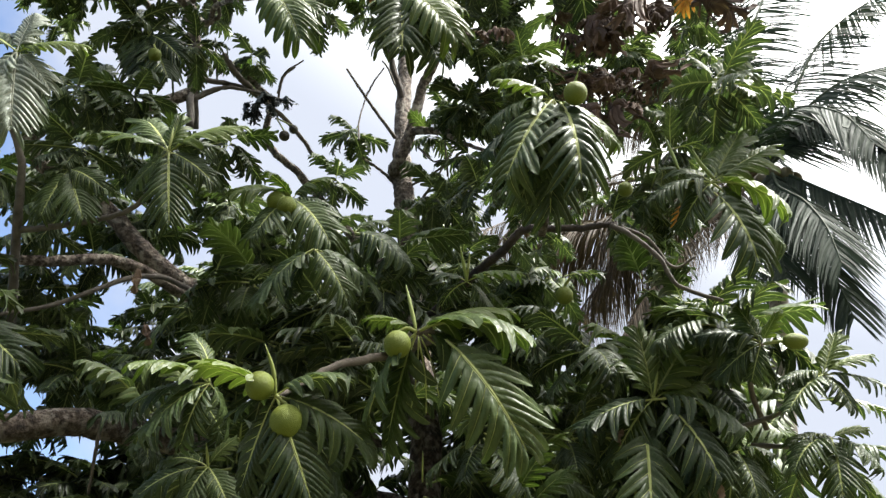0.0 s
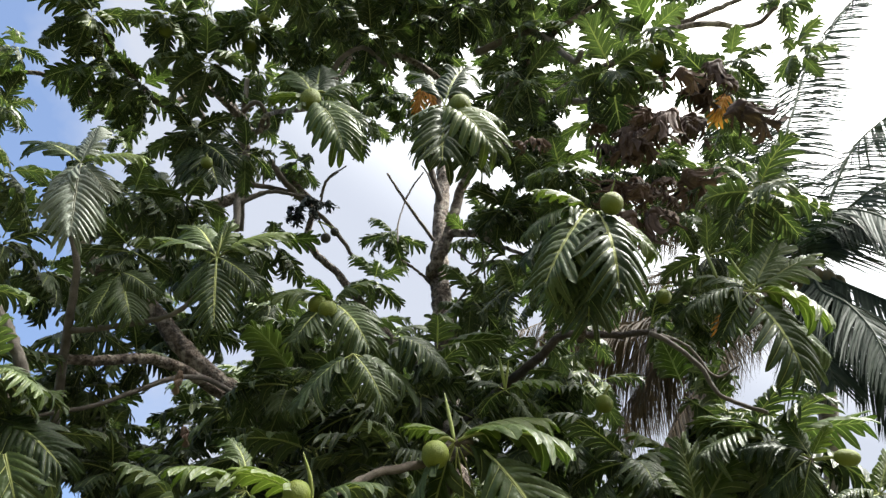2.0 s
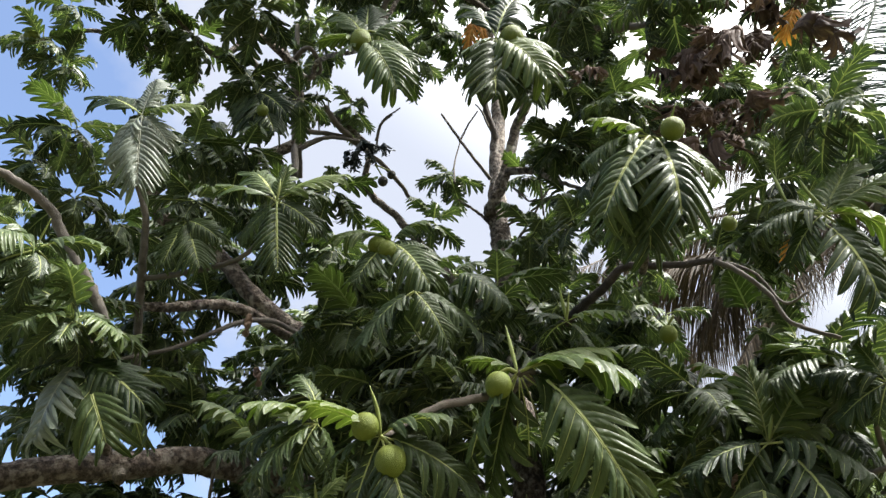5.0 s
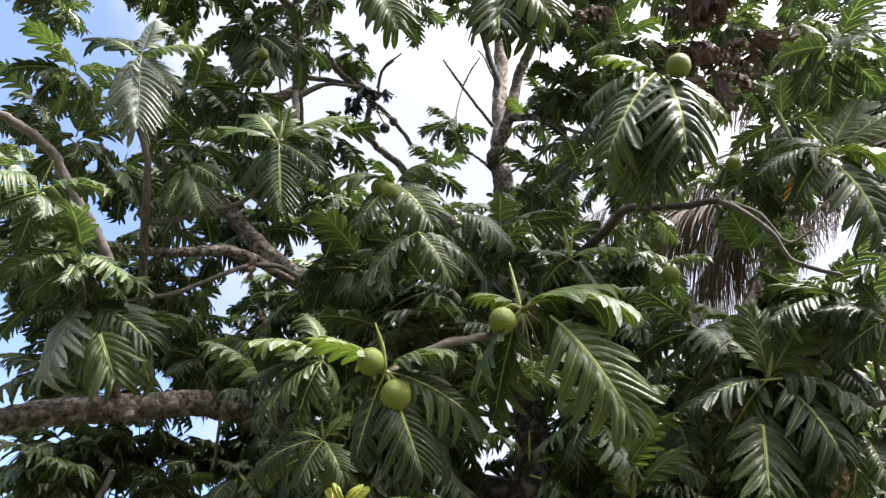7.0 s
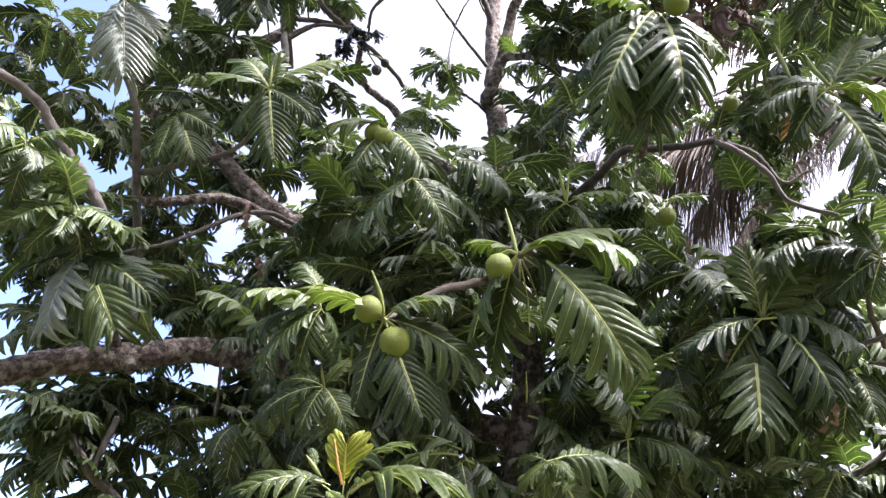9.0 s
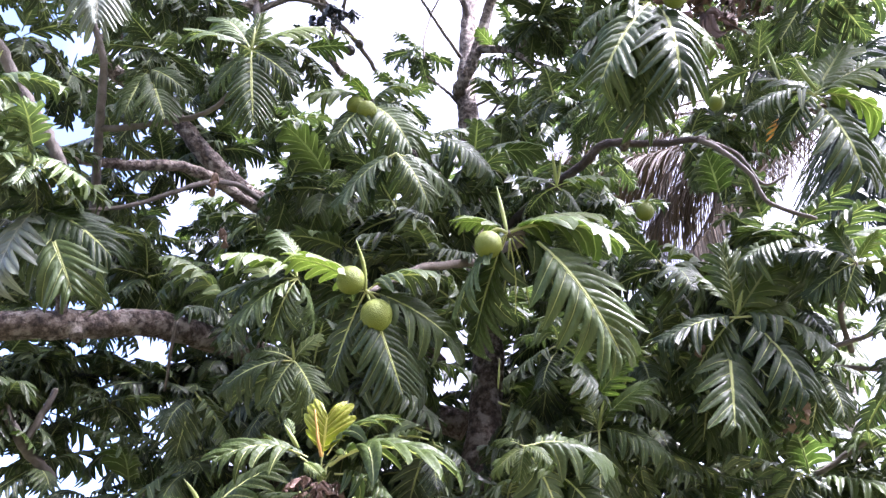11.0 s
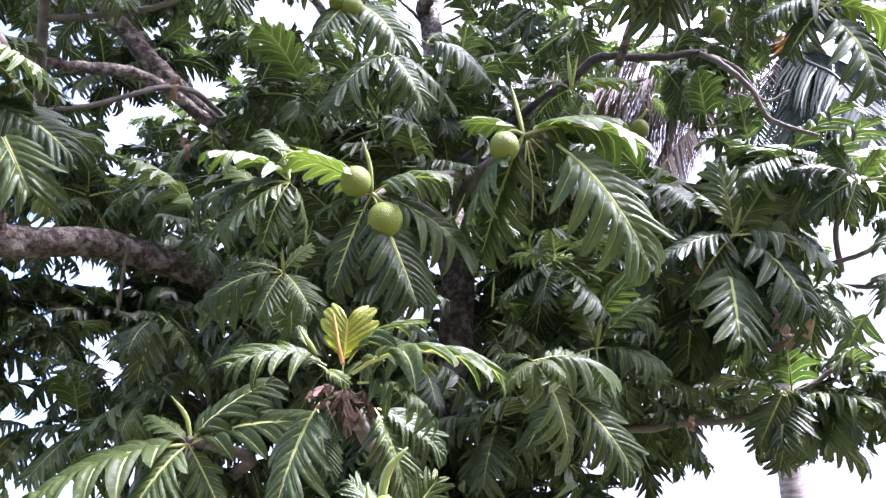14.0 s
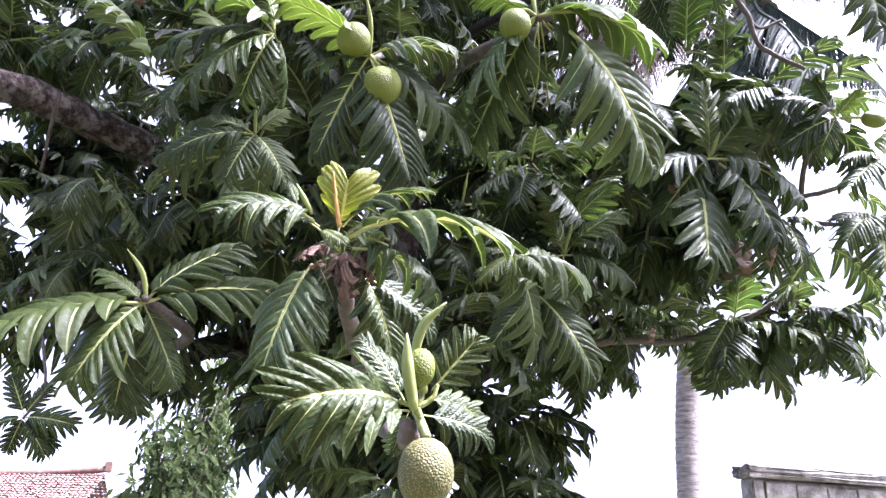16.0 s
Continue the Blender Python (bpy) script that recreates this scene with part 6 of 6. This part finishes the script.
DRY_ARCS = [((3.42, 8.6, 9.08), (2.24, 8.7, 8.74), (1.41, 8.8, 8.13)),
              ((3.89, 8.4, 8.29), (3.14, 8.4, 7.49), (2.46, 8.4, 6.54)),
              ((4.31, 8.3, 11.39), (3.76, 8.2, 11.21), (3.13, 8.2, 10.39)),
              ((3.63, 9.2, 10.46), (2.11, 9.4, 9.89), (0.84, 9.6, 9.46)),
              ((3.98, 8.9, 9.64), (2.8, 8.9, 8.72), (1.99, 9.0, 7.84)),
              ((3.15, 9.00, 9.22), (2.33, 9.20, 9.23), (1.60, 9.40, 8.87)),
              ((3.43, 9.00, 8.97), (2.98, 9.20, 8.61), (2.47, 9.40, 7.84)),
              ((3.22, 9.30, 10.23), (2.04, 9.60, 10.10), (1.14, 9.90, 9.41)),
              ((3.71, 8.90, 8.87), (3.31, 9.00, 8.02), (2.81, 9.10, 7.18)),
              ((3.83, 9.80, 10.52), (2.87, 10.00, 10.26), (1.99, 10.20, 9.22))]
palm((4.54, 10.0, 0.0), (5.59, 8.64, 9.86), 5)


# ---- concrete boundary wall ----
def box_data(x0, x1, y0, y1, z0, z1, b=0.0):
    v = [(x, y, z) for x in (x0, x1) for y in (y0, y1) for z in (z0, z1)]
    f = [(0, 1, 3, 2), (4, 6, 7, 5), (0, 4, 5, 1), (2, 3, 7, 6), (0, 2, 6, 4), (1, 5, 7, 3)]
    return v, f


def box(name, parent, material, x0, x1, y0, y1, z0, z1, bevel=0.012, cuts=0, rough=0.0, seed=0):
    """A block with worn, slightly uneven edges."""
    v, f = box_data(x0, x1, y0, y1, z0, z1)
    bm = bmesh.new()
    vs = [bm.verts.new(q) for q in v]
    for face in f:
        bm.faces.new([vs[k] for k in face])
    bmesh.ops.recalc_face_normals(bm, faces=bm.faces[:])
    if cuts:
        bmesh.ops.subdivide_edges(bm, edges=bm.edges[:], cuts=cuts, use_grid_fill=True)
        rng = random.Random(seed)
        for q in bm.verts:
            q.co += Vector((rng.uniform(-rough, rough), rng.uniform(-rough, rough), rng.uniform(-rough, rough)))
    elif bevel:
        bmesh.ops.bevel(bm, geom=bm.edges[:], offset=bevel, segments=2, affect="EDGES")
    me = bpy.data.meshes.new(name)
    bm.to_mesh(me)
    bm.free()
    me.materials.append(material)
    ob = new(name, me)
    ob.parent = parent
    return ob


wall_root = tagged(new("boundary_wall"), "weathered grey concrete wall with a coping and board panels", "wall")
wall_root.location = (4.35, 8.3, 0)
box("wall_core", wall_root, M_CONCRETE, 0.06, 9.0, 0.06, 0.22, -0.1, 2.36, 0.01)
box("end_post", wall_root, M_CONCRETE, 0.02, 0.16, 0.02, 0.26, -0.1, 2.37, 0.015)
box("coping", wall_root, M_CONCRETE, -0.03, 9.05, -0.03, 0.30, 2.374, 2.5, 0.0, cuts=14, rough=0.016, seed=4)
for k in range(22):
    x = 0.19 + 0.40 * k
    box("panel_board", wall_root, M_CONCRETE, x, x + 0.388, 0.025, 0.058, 0.02, 2.33 - 0.012 * (k % 3), 0.008)

# ---- unseen slab added behind the path to keep low sky light off the leaves ----
wall_south = box("wall_south", None, M_CONCRETE, -9.0, 9.0, -3.6, -3.35, -0.1, 7.2, 0.02)
tagged(wall_south, "tall weathered grey concrete house wall behind the path", "wall", kind="structure")

# ---- tiled house ----
house = tagged(new("house"), "low house with a weathered red clay tile roof", "house")
house.location = (-8.6, 35.2, 0)
box("wall", house, M_PLASTER, -13.0, 0.1, -0.4, 6.0, -0.1, 2.6, 0.02)


def roof_slope(x0, x1, y0, z0, y1, z1, seed):
    """Rows of overlapping curved clay tiles on one slope."""
    rng = random.Random(seed)
    v, f = [], []
    rows, cols = 15, int((x1 - x0) / 0.2)
    for i in range(rows):
        for j in range(cols):
            s0, s1 = i / rows, (i + 1.12) / rows
            lift = rng.uniform(0, 0.055)
            xa = x0 + j * 0.2 + rng.uniform(-0.015, 0.015)
            sag = -0.30 * math.sin(math.pi * j / cols) * s0
            b = len(v)
            for s, up in ((s0, 0.06 + lift), (s1, 0.015)):
                y, z = y0 + (y1 - y0) * s, z0 + (z1 - z0) * s + sag
                for k in range(5):
                    v.append((xa + 0.21 * k / 4, y, z + up + 0.05 * math.sin(math.pi * k / 4)))
            f += [(b + k, b + k + 1, b + k + 6, b + k + 5) for k in range(4)]
            f.append((b + 4, b + 3, b + 2, b + 1, b))
    return v, f


v, f = roof_slope(-13.6, 0.55, -1.2, 2.35, 2.8, 4.28, 3)
mesh_object("roof", v, f, M_TILE, house, smooth=False)
v, f = roof_slope(-13.6, 0.55, 6.8, 2.35, 2.8, 4.28, 5)
mesh_object("roof", v, f, M_TILE, house, smooth=False)
line = [Vector((-13.6 + 14.1 * k / 30, 2.8, 4.34 - 0.30 * math.sin(math.pi * k / 30) + 0.22 * max(0.0, (k - 20) / 10.0) ** 2)) for k in range(31)]
v, f = tube_data(line, 0.15, 0.15, 8, 0.12, random.Random(2))
mesh_object("ridge", v, f, M_TILE, house)
box("ridge_end", house, M_TILE, 0.36, 0.66, 2.6, 3.0, 4.4, 4.86, 0.04)


# ---- small tree behind ----
def small_tree(at, tall, wide, count, seed, label, material):
    """A slim tree with drooping narrow leaves in loose clumps."""
    rng = random.Random(seed)
    root = tagged(new("garden_tree"), label, "tree")
    root.location = at
    v, f = tube_data(smooth_line([(0, 0, -0.1), (0.05, 0, tall * 0.4), (-0.05, 0, tall * 0.8)], 6), 0.07, 0.03, 8, 0.1, rng)
    mesh_object("trunk", v, f, M_TWIG, root)
    verts, faces, uvs = [], [], []
    for k in range(26):
        a, h = rng.uniform(0, 6.28), rng.uniform(0.35, 1.0)
        reach = wide * (1.15 - 0.75 * abs(h - 0.55)) * rng.uniform(0.5, 1.0)
        foot = Vector((0, 0, tall * h * 0.72))
        end = Vector((math.cos(a) * reach, math.sin(a) * reach, tall * h * rng.uniform(0.92, 1.06)))
        v, f = tube_data(smooth_line([foot, (foot + end) / 2 + Vector((0, 0, 0.1)), end], 4), 0.022, 0.006, 5)
        mesh_object("branch", v, f, M_TWIG, root)
        for j in range(count):
            q = foot.lerp(end, rng.uniform(0.45, 1.05)) + Vector((rng.gauss(0, 0.13), rng.gauss(0, 0.13), rng.gauss(0, 0.12)))
            way = Vector((rng.uniform(-1, 1), rng.uniform(-1, 1), rng.uniform(-1.3, 0.3))).normalized()
            side = way.orthogonal().normalized() * rng.uniform(0.024, 0.042)
            long = rng.uniform(0.11, 0.22)
            b = len(verts)
            dip = Vector((0, 0, -0.03))
            verts += [q, q + way * long * 0.45 + side, q + way * long + dip, q + way * long * 0.45 - side]
            uvs += [(0.1, 0.1), (0.9, 0.5), (0.1, 0.9), (0.9, 0.5)]
            faces += [(b, b + 1, b + 2), (b, b + 2, b + 3)]
    tagged(mesh_object("crown", verts, faces, material, root, uvs, smooth=False), "loose clumps of small narrow leaves", kind="stuff")


M_SMALL = leaf_material("small_leaf", (0.020, 0.032, 0.010), (0.055, 0.075, 0.022), (0.1, 0.14, 0.05), 0.85, islands=True, vein_amount=0.1, gloss=0.12)
small_tree((-2.35, 11.6, 0), 2.85, 0.62, 52, 3, "bushy garden tree with small narrow leaves", M_SMALL)
small_tree((-1.95, 12.2, 0), 3.97, 0.70, 60, 8, "bushy garden tree with small narrow leaves", M_SMALL)
small_tree((-2.1, 16.0, 0), 4.9, 0.5, 40, 12, "slender garden tree with sparse small leaves", M_SMALL)
